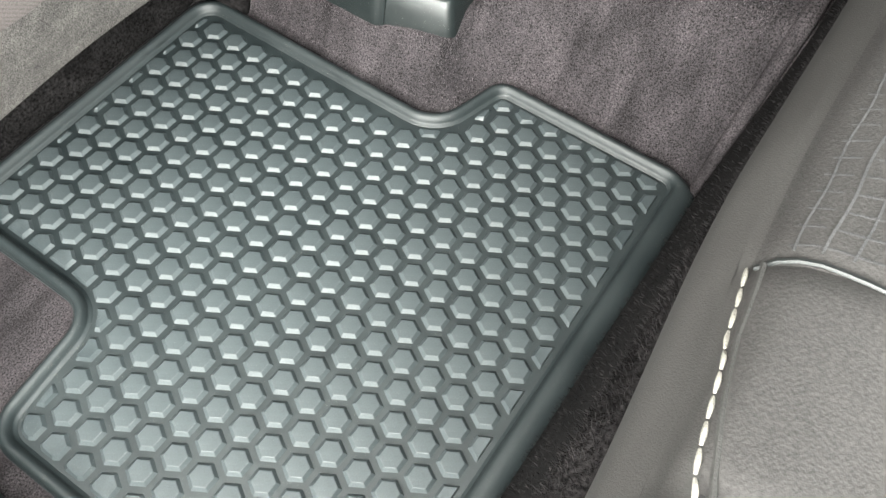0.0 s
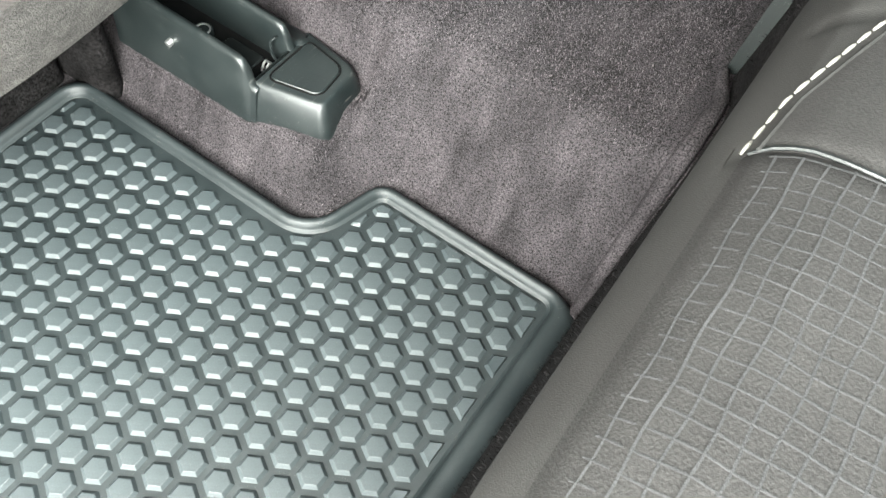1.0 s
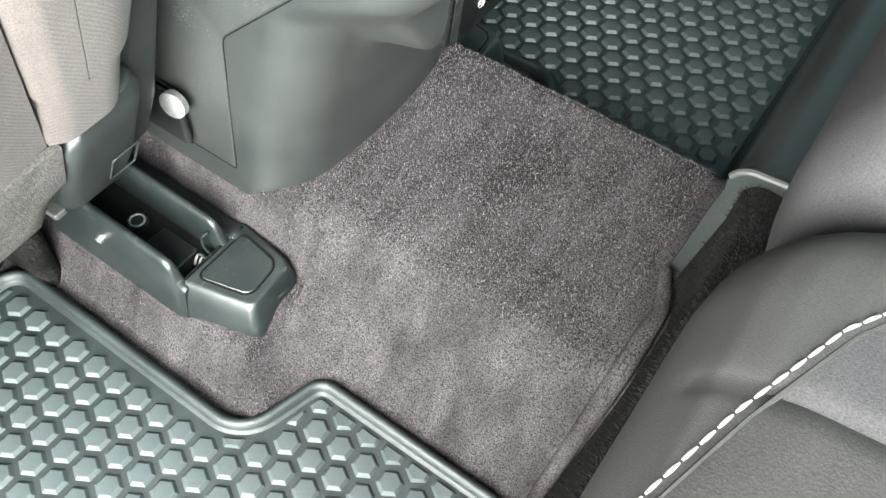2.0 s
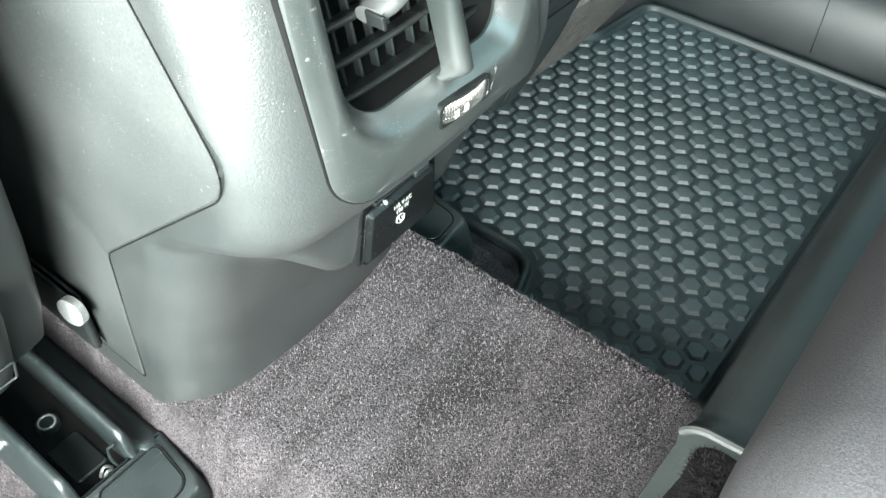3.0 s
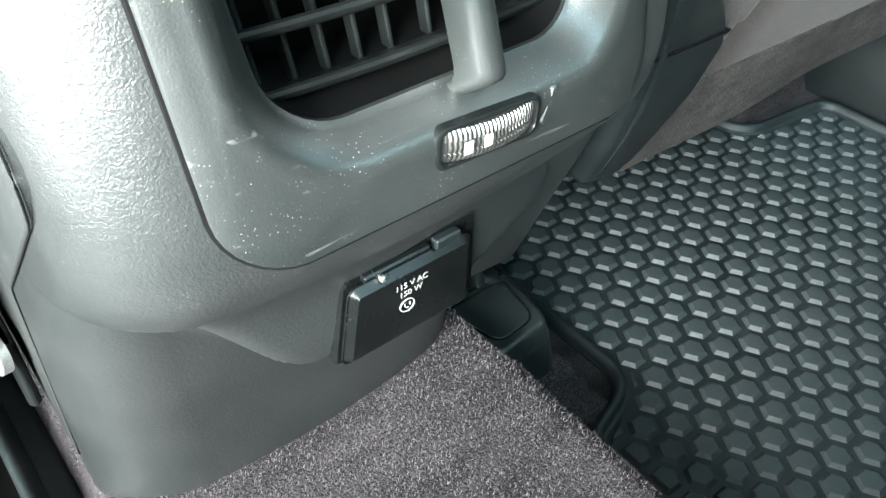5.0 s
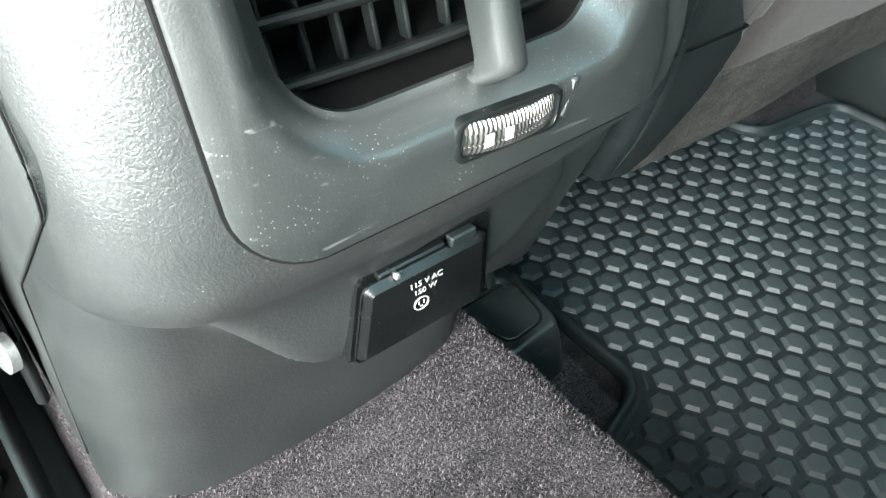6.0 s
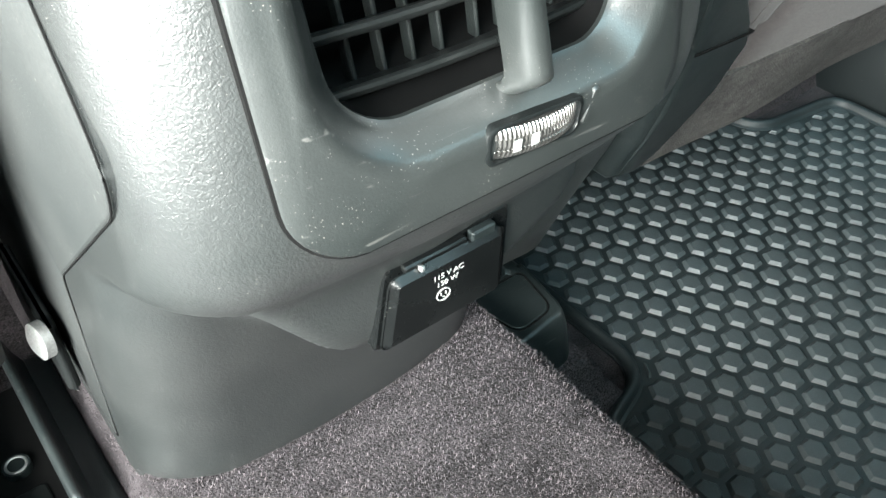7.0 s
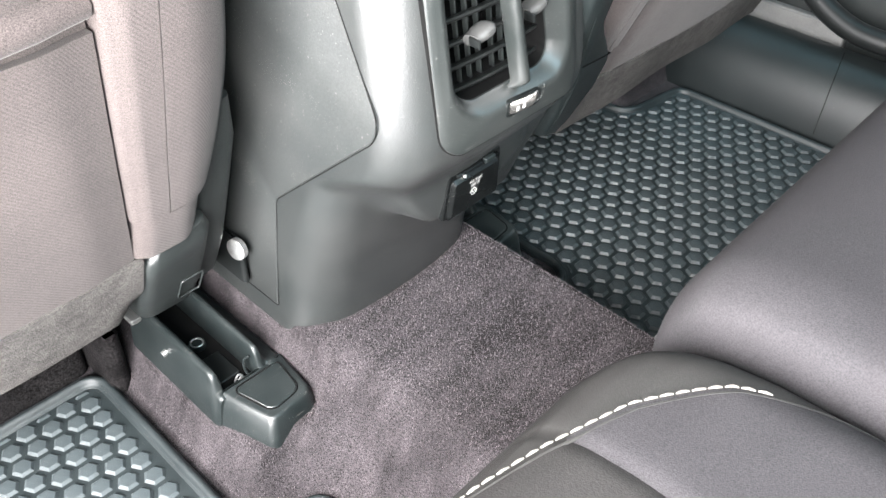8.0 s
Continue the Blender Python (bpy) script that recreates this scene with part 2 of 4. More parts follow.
def inset(outline, d):
    """The outline moved inwards by d (counter-clockwise outline)."""
    out = []
    k = len(outline)
    for i in range(k):
        p, a, b = outline[i], outline[i - 1], outline[(i + 1) % k]
        e1, e2 = (p - a), (b - p)
        e1 = e1.normalized() if e1.length > 1e-7 else e2.normalized()
        e2 = e2.normalized() if e2.length > 1e-7 else e1
        n1, n2 = Vector((-e1.y, e1.x)), Vector((-e2.y, e2.x))
        m = n1 + n2
        m = m / max(m.length_squared, 0.5) * 2 if m.length > 1e-6 else n1
        out.append(p + m * d)
    return out


def rrect(x0, x1, y0, y1, r, n=6):
    return fillet([(x0, y0), (x1, y0), (x1, y1), (x0, y1)], r, n)


def block(x0, x1, y0, y1, z0, z1, r=0.004, bev=0.002, place=None, n=5):
    """A box with rounded upright corners and bevelled rims."""
    o = rrect(x0, x1, y0, y1, r, n)
    i = inset(o, bev)
    rings = [[(p.x, p.y, z0) for p in i], [(p.x, p.y, z0 + bev) for p in o], [(p.x, p.y, z1 - bev) for p in o], [(p.x, p.y, z1) for p in i]]
    bm = loft(rings)
    if place:
        bm.transform(place)
    return bm


def slab(outline, z0, z1, bev, place=None):
    """A plate of that outline with a bevelled upper rim."""
    i = inset(outline, bev)
    bm = loft([[(p.x, p.y, z0) for p in outline], [(p.x, p.y, z1 - bev) for p in outline],
               [(p.x * 0.3 + q.x * 0.7, p.y * 0.3 + q.y * 0.7, z1 - bev * 0.3) for p, q in zip(outline, i)], [(p.x, p.y, z1) for p in i]])
    if place:
        bm.transform(place)
    return bm


def tube(path, r, n=8, closed=False, flat=1.0, bm=None):
    """A round bar along a path; flat squeezes it along its second axis."""
    bm = bm or bmesh.new()
    P = [Vector(p) for p in path]
    k = len(P)
    rings = []
    up = Vector((0, 0, 1))
    for i, p in enumerate(P):
        a, b = (P[i - 1] if (i or closed) else p), (P[(i + 1) % k] if (i < k - 1 or closed) else p)
        t = (b - a).normalized()
        s = t.cross(up)
        if s.length < 0.05:
            s = t.cross(Vector((0, 1, 0)))
        s.normalize()
        w = s.cross(t)
        rad = r(i / (k - 1)) if callable(r) else r
        rings.append([p + s * (rad * math.cos(q)) + w * (rad * flat * math.sin(q)) for q in (2 * math.pi * j / n for j in range(n))])
    vs = quad_grid(bm, rings, close_u=True, close_v=closed)
    if not closed:
        bm.faces.new(list(reversed(vs[0])))
        bm.faces.new(vs[-1])
    return bm


def curve_points(pts, n=8):
    """A smooth line through the points."""
    P = [Vector(p) for p in pts]
    P = [2 * P[0] - P[1]] + P + [2 * P[-1] - P[-2]]
    out = []
    for i in range(1, len(P) - 2):
        a, b, c, d = P[i - 1:i + 3]
        for q in range(n):
            t = q / n
            out.append(0.5 * (2 * b + (c - a) * t + (2 * a - 5 * b + 4 * c - d) * t * t + (3 * b - a - 3 * c + d) * t ** 3))
    out.append(P[-2])
    return out


def step(a, b, x):
    t = min(1.0, max(0.0, (x - a) / (b - a)))
    return t * t * (3 - 2 * t)


def table(rows, x):
    for (a, fa), (b, fb) in zip(rows, rows[1:]):
        if x <= b:
            t = min(1.0, max(0.0, (x - a) / (b - a)))
            return fa + (fb - fa) * t
    return rows[-1][1]


# ---- floor: one sheet of carpet over tunnel and rail plinths ----
def hump(s):
    s = min(1.0, max(0.0, s))
    a, b = s ** 2.1, (1 - s) ** 1.6
    return a / (a + b)


def floor_z(x, y):
    left = -0.203 - 0.062 * step(0.165, 0.215, y)
    right = 2 * XC + 0.203 + 0.014 * step(0.165, 0.215, y)
    if x < XC:
        s = (x - left) / (-0.118 - left)
    else:
        s = (right - x) / (right - 0.078)
    top = 0.131 - 0.25 * max(0.0, abs(x - XC) - 0.05) ** 2
    z = top * hump(s)
    for cx in (-0.186, 0.126):
        away = math.hypot(max(abs(x - cx) - 0.033, 0.0), max(0.222 - y, 0.0))
        cap = 0.056 + 6.0 * away if cx < 0 else 0.078 + 7.0 * away
        z -= 0.5 * (z - cap + math.sqrt((z - cap) ** 2 + 0.00002)) if z > 0.05 else 0.0
        d = max(abs(x - cx) - 0.040, 0.227 - y, 0.0)
        p = 0.050 * (1 - step(-0.002, 0.032, d))
        z = max(z, p) + 0.006 * math.exp(-((z - p) / 0.012) ** 2) * (p > 0.001)
    z = max(z, 0.055 * step(0.384, 0.408, y) * step(0.588, 0.612, x))
    z += 0.0015 * noise.noise(Vector((x * 18, y * 18, 0))) * hump(s)
    return z


bm = bmesh.new()
xs = [-0.80 + 0.0075 * i for i in range(218)]
ys = [-0.0875 + 0.0075 * i for i in range(156)]
quad_grid(bm, [[(x, y, floor_z(x, y)) for x in xs] for y in ys])
floor = tagged(part("floor", bm, CARPET), "dark grey-brown needle-felt carpet over floor and tunnel", "carpet", kind="structure")

def riser_shift(x):
    """The step comes forward beside the plastic cover."""
    return 0.012 * step(-0.065, -0.025, x)


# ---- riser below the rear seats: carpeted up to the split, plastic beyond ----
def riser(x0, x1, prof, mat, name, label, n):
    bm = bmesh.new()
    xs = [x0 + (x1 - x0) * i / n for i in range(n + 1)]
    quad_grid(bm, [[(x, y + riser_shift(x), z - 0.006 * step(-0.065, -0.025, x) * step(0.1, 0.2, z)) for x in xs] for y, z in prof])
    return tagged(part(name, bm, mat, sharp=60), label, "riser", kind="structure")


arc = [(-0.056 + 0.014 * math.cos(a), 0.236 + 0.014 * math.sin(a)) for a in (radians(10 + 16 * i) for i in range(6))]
# The blackened carpet colour stands in for shade under the cushion.
riser(-0.80, 0.060, [(-0.012, -0.01), (-0.018, 0.03), (-0.029, 0.12), (-0.041, 0.21)] + arc + [(-0.080, 0.248), (-0.14, 0.246), (-0.60, 0.245)], SHADED_CARPET, "riser_carpet", "carpet step beneath the rear seat cushion, blackened to carry its shade", 60)


# ---- rubber mats with hexagonal studs ----
def inside(p, poly):
    c = False
    for a, b in zip(poly, poly[1:] + poly[:1]):
        if (a.y > p.y) != (b.y > p.y) and p.x < (b.x - a.x) * (p.y - a.y) / (b.y - a.y) + a.x:
            c = not c
    return c


def clip(poly, hexa):
    """The part of poly inside the convex outline hexa."""
    out = poly
    for a, b in zip(hexa, hexa[1:] + hexa[:1]):
        src, out = out, []
        side = lambda p: (b - a).cross(p - a)
        for p, q in zip(src, src[1:] + src[:1]):
            sp, sq = side(p), side(q)
            if sp >= 0:
                out.append(p)
            if sp * sq < 0:
                out.append(p + (q - p) * (sp / (sp - sq)))
        if not out:
            return []
    return out


def hexagon(c, r):
    return [c + Vector((r * math.cos(a), r * math.sin(a))) for a in (radians(60 * k) for k in range(6))]


def rubber_mat(corners, radii, pitch, origin, label, near):
    o = fillet(corners, radii, 7)
    mat = empty("rubber_floor_mat", label, "floor mat", group="rubber floor mats")
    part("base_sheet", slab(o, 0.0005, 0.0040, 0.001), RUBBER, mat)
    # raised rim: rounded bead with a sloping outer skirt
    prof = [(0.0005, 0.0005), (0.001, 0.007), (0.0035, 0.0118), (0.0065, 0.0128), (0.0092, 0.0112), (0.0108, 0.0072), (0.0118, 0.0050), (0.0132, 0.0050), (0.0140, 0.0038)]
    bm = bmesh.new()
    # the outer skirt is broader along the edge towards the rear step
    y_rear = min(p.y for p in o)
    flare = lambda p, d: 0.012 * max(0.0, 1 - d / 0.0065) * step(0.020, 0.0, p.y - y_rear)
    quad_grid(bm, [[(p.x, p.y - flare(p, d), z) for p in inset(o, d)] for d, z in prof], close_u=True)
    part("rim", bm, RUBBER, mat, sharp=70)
    field = inset(o, 0.0145)
    r0, r1, h = pitch * 0.480, pitch * 0.350, pitch * 0.130
    bm = bmesh.new()
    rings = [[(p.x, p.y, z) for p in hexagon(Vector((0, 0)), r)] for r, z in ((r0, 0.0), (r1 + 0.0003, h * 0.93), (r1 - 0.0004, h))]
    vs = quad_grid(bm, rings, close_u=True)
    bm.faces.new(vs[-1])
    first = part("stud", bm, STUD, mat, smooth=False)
    me, count = first.data, 0
    rest, cut = bmesh.new(), bmesh.new()
    x0, x1 = min(p.x for p in o), max(p.x for p in o)
    y0, y1 = min(p.y for p in o), max(p.y for p in o)
    spots = []
    for i in range(-60, 61):
        for j in range(-60, 61):
            c = Vector((origin[0] + i * pitch * math.sqrt(3) / 2, origin[1] + (j + (i % 2) / 2) * pitch))
            if x0 < c.x < x1 and y0 < c.y < y1:
                spots.append(c)
    spots.sort(key=lambda c: (c - Vector(near)).length)
    for c in spots:
        full = [inside(p, field) for p in hexagon(c, r0)]
        if all(full):
            if count < 300:
                ob = first if count == 0 else new("stud", me)
                ob.parent, ob.location = mat, (c.x, c.y, 0.0038)
                count += 1
            else:
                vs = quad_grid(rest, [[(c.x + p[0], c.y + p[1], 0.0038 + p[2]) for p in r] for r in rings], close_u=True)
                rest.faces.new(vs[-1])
        elif any(full):
            high = clip(inset(o, 0.0185), hexagon(c, r1))
            if len(high) > 2:
                mid = sum(high, Vector((0, 0))) / len(high)
                a = [cut.verts.new((p.x, p.y, 0.0038 + h)) for p in high]
                b = [cut.verts.new((q.x, q.y, 0.0038)) for q in (p + (p - mid).normalized() * (r0 - r1) * 0.9 for p in high)]
                try:
                    cut.faces.new(a)
                    for k in range(len(a)):
                        cut.faces.new((b[k], b[(k + 1) % len(a)], a[(k + 1) % len(a)], a[k]))
                except ValueError:
                    pass
    if len(rest.verts):
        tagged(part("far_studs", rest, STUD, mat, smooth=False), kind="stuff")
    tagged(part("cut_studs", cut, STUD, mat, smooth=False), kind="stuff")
    return mat


rubber_mat([(-0.672, -0.006), (-0.192, -0.006), (-0.192, 0.185), (-0.264, 0.205), (-0.264, 0.470), (-0.566, 0.470), (-0.566, 0.312), (-0.672, 0.300)],
           [0.03, 0.022, 0.022, 0.030, 0.028, 0.028, 0.026, 0.03], 0.024, (-0.232, 0.157),
           "black rubber floor mat with hexagonal studs and a raised rim", (-0.35, 0.2))
rubber_mat([(0.152, -0.006), (0.722, -0.006), (0.722, 0.356), (0.590, 0.372), (0.590, 0.560), (0.216, 0.560), (0.216, 0.215), (0.152, 0.195)],
           [0.022, 0.03, 0.03, 0.03, 0.028, 0.028, 0.030, 0.022], 0.0262, (0.629, 0.345),
           "black rubber floor mat with hexagonal studs beside the tunnel", (0.45, 0.2))

# blackened block, added to stand in for the shade beneath the front seat
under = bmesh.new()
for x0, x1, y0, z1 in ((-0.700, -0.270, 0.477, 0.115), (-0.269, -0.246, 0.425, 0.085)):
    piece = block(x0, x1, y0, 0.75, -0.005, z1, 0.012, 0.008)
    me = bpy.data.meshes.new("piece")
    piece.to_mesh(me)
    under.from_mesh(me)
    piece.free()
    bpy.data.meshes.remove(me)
tagged(part("floor_shade_block", under, SHADED_CARPET), "black block added to stand in for the shade beneath the front seat", "floor step", kind="structure")

# folded carpet edge along the foot of the rear step
fold = curve_points([(x, riser_shift(x) - 0.010 - 0.09 * floor_z(x, -0.01), floor_z(x, -0.010) + 0.006) for x in [-0.205 + 0.0125 * i for i in range(15)]], 3)
tagged(part("trim_carpet_fold", tube(fold, lambda t: 0.0040 + 0.0034 * math.sin(math.pi * t), 10), CARPET), "folded brown-grey carpet edge along the rear step", "carpet edge", kind="structure")

# ---- centre console ----
console = empty("centre_console", "black grained plastic console end with rear air vents", "console")
LOWER = [(0.11, 0.242), (0.16, 0.236), (0.20, 0.228), (0.25, 0.214), (0.30, 0.199), (0.34, 0.186), (0.58, 0.18)]
UPPER = [(0.11, 0.19), (0.25, 0.179), (0.262, 0.174), (0.275, 0.171), (0.300, 0.171), (0.315, 0.166), (0.335, 0.146), (0.350, 0.1315), (0.365, 0.1250), (0.38, 0.1237), (0.58, 0.1477)]
CREASE = [(-0.16, 0.330), (-0.12, 0.322), (-0.102, 0.303), (-0.088, 0.281), (-0.070, 0.261), (-0.058, 0.256), (0.010, 0.256), (0.016, 0.262), (0.034, 0.269), (0.056, 0.277), (0.075, 0.286), (0.10, 0.300)]


def smooth_table(rows, z):
    return sum(table(rows, z + d) * w for d, w in ((-0.010, 0.15), (-0.005, 0.2), (0, 0.3), (0.005, 0.2), (0.010, 0.15)))


def rear_y(x, z):
    """The rear face of the console: an upper shell that overhangs the lower body along a crease."""
    zc = sum(table(CREASE, x + d) for d in (-0.006, 0, 0.006)) / 3
    w = 0.007 + 0.013 * step(-0.065, -0.11, x)
    t = step(zc - w, zc + w, z)
    return smooth_table(LOWER, z) * (1 - t) + smooth_table(UPPER, z) * t


def console_ring(z):
    r = 0.034 + 0.012 * step(0.30, 0.14, z)
    x0, x1 = -0.1435 + 0.005 * step(0.14, 0.40, z), 0.0905 - 0.005 * step(0.14, 0.40, z)
    ring = fillet([(x0, 0.0), (x1, 0.0), (x1, 0.60), (x0, 0.60)], [r, r, 0.01, 0.01], 10)
    # more points along the rear edge
    out = []
    for p, q in zip(ring, ring[1:] + ring[:1]):
        out.append(p)
        if abs(p.y) < 1e-6 and abs(q.y) < 1e-6 and q.x > p.x:
            k = 50
            out += [p + (q - p) * (i / k) for i in range(1, k)]
        elif q.y > p.y + 0.2 or p.y > q.y + 0.2:
            out += [p + (q - p) * (i / 12) for i in range(1, 12)]
    pts = []
    for p in out:
        yr = rear_y(p.x, z)
        if -0.098 - 0.063 * (z - 0.366) < p.x < 0.030 and 0.384 < z < 0.545 and p.y < 0.05:
            yr += 0.085
        k = 1 - min(1.0, p.y / 0.30)
        y = p.y + yr if p.y < 0.2 else 0.2 + yr * (1 - (p.y - 0.2) / 0.4) + (p.y - 0.2) * (0.55 / 0.4) * 1.0
        y += 0.9 * (p.x - XP) ** 2 * k
        pts.append((p.x, min(y, 0.80), z))
    return pts


zs = [0.112 + 0.004 * i for i in range(118)]
part("body", loft([console_ring(z) for z in zs]), GRAINED, console, sharp=50)


# side insert with its joint
side = [(0.60, 0.57), (0.236, 0.57), (0.1900, 0.474), (0.150, 0.391), (0.279, 0.272), (0.294, 0.14), (0.60, 0.14)]
o = [Vector(p) for p in side]
if sum(a.cross(b) for a, b in zip(o, o[1:] + o[:1])) < 0:
    o.reverse()
bend = {(0.150, 0.391): 0.026, (0.279, 0.272): 0.018}
o = fillet([tuple(p) for p in o], [bend.get((round(p.x, 3), round(p.y, 3)), 0.004) for p in o], 8)
bm = slab(o, 0.0, 0.0045, 0.0014)
for v in bm.verts:
    y, z, d = v.co
    x = -0.1435 + 0.005 * step(0.14, 0.40, z)
    v.co = (x + 0.0036 - d, y, z)
part("side_insert", bm, MATT, console, "matt grained side insert", sharp=50)
bm = tube([(-0.1435 + 0.005 * step(0.14, 0.40, p.y) - 0.0004, p.x, p.y) for p in inset(o, -0.0004)], 0.0004, 6, True)
part("insert_joint", bm, DEEP, console)


# vent panel
def lean(x, z):
    """How far the bowed and leaning panel lies ahead of its lowest point."""
    return 1.1 * (x - XP) ** 2 + 0.115 * (z - 0.38)


SHEAR = Matrix(((1, 0, -0.17, 0.17 * 0.40), (0, 1, 0, 0), (0, 0, 1, 0), (0, 0, 0, 1)))


def sheared(bm):
    """Shears the panel sideways as it rises, to fit the camera's view."""
    bm.transform(SHEAR)
    return bm


panel = empty("vent_panel", "", "")
panel.parent = console
outer = fillet([(-0.112, 0.366), (0.041, 0.366), (0.072, 0.565), (-0.0905, 0.565)], [0.019, 0.022, 0.02, 0.02], 8)
lip = fillet([(-0.097, 0.3885), (0.030, 0.3885), (0.046, 0.530), (-0.0845, 0.530)], 0.028, 8)
hole = fillet([(-0.0835, 0.3965), (0.0200, 0.3965), (0.0215, 0.512), (-0.0820, 0.512)], 0.018, 8)
rings = []
for ol, y in ((outer, 0.134), (outer, 0.1225), (inset(outer, 0.0012), 0.1210), (inset(outer, 0.006), 0.1202), (inset(lip, -0.003), 0.1186), (lip, 0.1190), (inset(lip, 0.003), 0.1208), (inset(hole, -0.002), 0.1300), (hole, 0.1320), (hole, 0.1335)):
    rings.append([(p.x, y + lean(p.x, p.y), p.y) for p in ol])
bm = bmesh.new()
quad_grid(bm, rings, close_u=True)
part("bezel", sheared(bm), SATIN, panel, sharp=40)
bm = slab(inset(hole, -0.004), 0.0, 0.002, 0.0005)
for v in bm.verts:
    v.co = (v.co.x, 0.205 - v.co.z, v.co.y)
part("duct", sheared(bm), DEEP, panel)
bm = bmesh.new()
quad_grid(bm, [[(p.x, (y + lean(p.x, p.y)) if y < 0.16 else y, p.y) for p in hole] for y in (0.1335, 0.205)], close_u=True)
part("duct_wall", sheared(bm), DEEP, panel)
# dark joint round the panel
bm = bmesh.new()
quad_grid(bm, [[(p.x, 0.1226 + 0.95 * (p.x - XP) ** 2 + 0.12 * (p.y - 0.38) + dy, p.y) for p in inset(outer, d)] for d, dy in ((0.0008, -0.0001), (-0.0004, 0.0002), (-0.0006, 0.004))], close_u=True)
part("joint", sheared(bm), DEEP, panel)
# dividing bar
XB = -0.0268
bm = bmesh.new()
rings = []
for z in [0.3905 + 0.002 * i for i in range(64)]:
    w = (0.0048 - 0.012 * (z - 0.40)) * (1 + 0.5 * step(0.402, 0.3905, z))
    yb = 0.1290 - 0.0135 * step(0.390, 0.403, z)
    rings.append([(XB + w * math.copysign(abs(math.cos(q)) ** 0.7, math.cos(q)), yb + 0.007 - 0.007 * math.sin(q) ** 0.8 + lean(XB, z), z) for q in (math.pi * j / 12 for j in range(13))] + [(XB - w * 0.9, max(0.1295, yb + 0.0085) + lean(XB, z), z), (XB + w * 0.9, max(0.1295, yb + 0.0085) + lean(XB, z), z)])
part("divider", sheared(loft(rings)), SATIN, panel, sharp=60)


def slat(x0, x1, z, tilt):
    bm = bmesh.new()
    rings = []
    for i in range(9):
        x = x0 + (x1 - x0) * i / 8
        y0 = 0.1400 + lean(x, z)
        prof = [(0.0, 0.0), (0.0004, 0.0012), (0.0016, 0.0019), (0.0125, 0.0008), (0.0125, -0.0008), (0.0016, -0.0019), (0.0004, -0.0012)]
        rings.append([(x, y0 + d, z + h + d * tilt) for d, h in prof])
    return loft(rings, bm=bm)


for k in range(7):
    z = 0.4025 + 0.0168 * k
    part("slat", sheared(slat(-0.0840, -0.0240, z, -0.42)), SLAT, panel, sharp=30)
    part("slat", sheared(slat(-0.0236, 0.0200, z, -0.42)), SLAT, panel, sharp=30)
for x in [-0.076, -0.0655, -0.055, -0.0445, -0.034, -0.020, -0.0095, 0.001, 0.0115]:
    part("vane", sheared(block(x - 0.0008, x + 0.0008, 0.1565, 0.1615, 0.394, 0.515, 0.0005, 0.0003, n=1)), PLASTIC, panel)


def knob(x, z):
    """A rounded tab lying along a slat, cut flat at one end and rounded at the other."""
    bm = bmesh.new()
    rings = []
    for i in range(15):
        t = i / 14
        f = math.sqrt(max(0.0, 1 - max(0.0, (t - 0.66) / 0.345) ** 2)) * (0.80 + 0.20 * step(0.0, 0.5, t))
        ry, rz = 0.0092 * f, 0.0052 * f
        xc, yc, zc = x - 0.0100 + 0.0205 * t, 0.1330 + lean(x, z), z - 0.0015 + 0.0055 * t
        rings.append([(xc, yc + ry * math.copysign(abs(math.cos(q)) ** 0.8, math.cos(q)), zc + rz * math.copysign(abs(math.sin(q)) ** 0.8, math.sin(q)) - 0.25 * ry * math.cos(q)) for q in (2 * math.pi * j / 18 for j in range(18))])
    return loft(rings, bm=bm)


for kx in (-0.0500, 0.0075):
    tab = part("vent_knob", sheared(knob(kx, 0.4405)), TAB, panel, "grey rounded vent tab")
    part("knob_clip", sheared(block(kx - 0.0118, kx - 0.0096, 0.1310, 0.1405, 0.4358, 0.4425, 0.0008, 0.0006)), BLACK, tab)
# thumbwheel
wheel = empty("thumbwheel", "", "")
wheel.parent = panel
WX, WZ = -0.0272, 0.3845
WM = pose(WX, 0.1206, WZ, 90, 3, 0)
rim_o, rim_i = rrect(-0.0190, 0.0190, -0.0066, 0.0066, 0.0035, 5), rrect(-0.0172, 0.0172, -0.0052, 0.0052, 0.0028, 5)
bm = bmesh.new()
quad_grid(bm, [[WM @ Vector((p.x, p.y, z - 3.0 * p.x * p.x)) for p in o] for o, z in ((rim_o, -0.002), (rim_o, 0.0009), (inset(rim_o, 0.0006), 0.0013), (inset(rim_i, -0.0003), 0.0012), (rim_i, 0.0006), (rim_i, -0.002))], close_u=True)
part("wheel_slot", bm, BLACK, wheel, sharp=50)
# the wheel turns about an upright axis; its rim is cut into small teeth in three rows
bm = bmesh.new()
rings = []
for i in range(97):
    u = -1 + 2 * i / 96
    groove = 0.00045 if i % 4 < 2 else 0.0
    bow = 0.0056 * math.sqrt(max(0.0, 1 - 0.86 * u * u)) - groove
    rings.append([WM @ Vector((0.0165 * u, 0.0049 * v, bow - 0.0025 - 0.0014 * abs(v) ** 4 - (0.0004 if abs(abs(v) - 0.33) < 0.05 else 0.0))) for v in (-1, -0.9, -0.7, -0.4, -0.35, -0.3, 0, 0.3, 0.35, 0.4, 0.7, 0.9, 1)] + [WM @ Vector((0.0165 * u, 0.0049, -0.004)), WM @ Vector((0.0165 * u, -0.0049, -0.004))])
part("ribbed_wheel", loft(rings, bm=bm), CHROME, wheel, "silver ribbed air flow wheel", sharp=20)
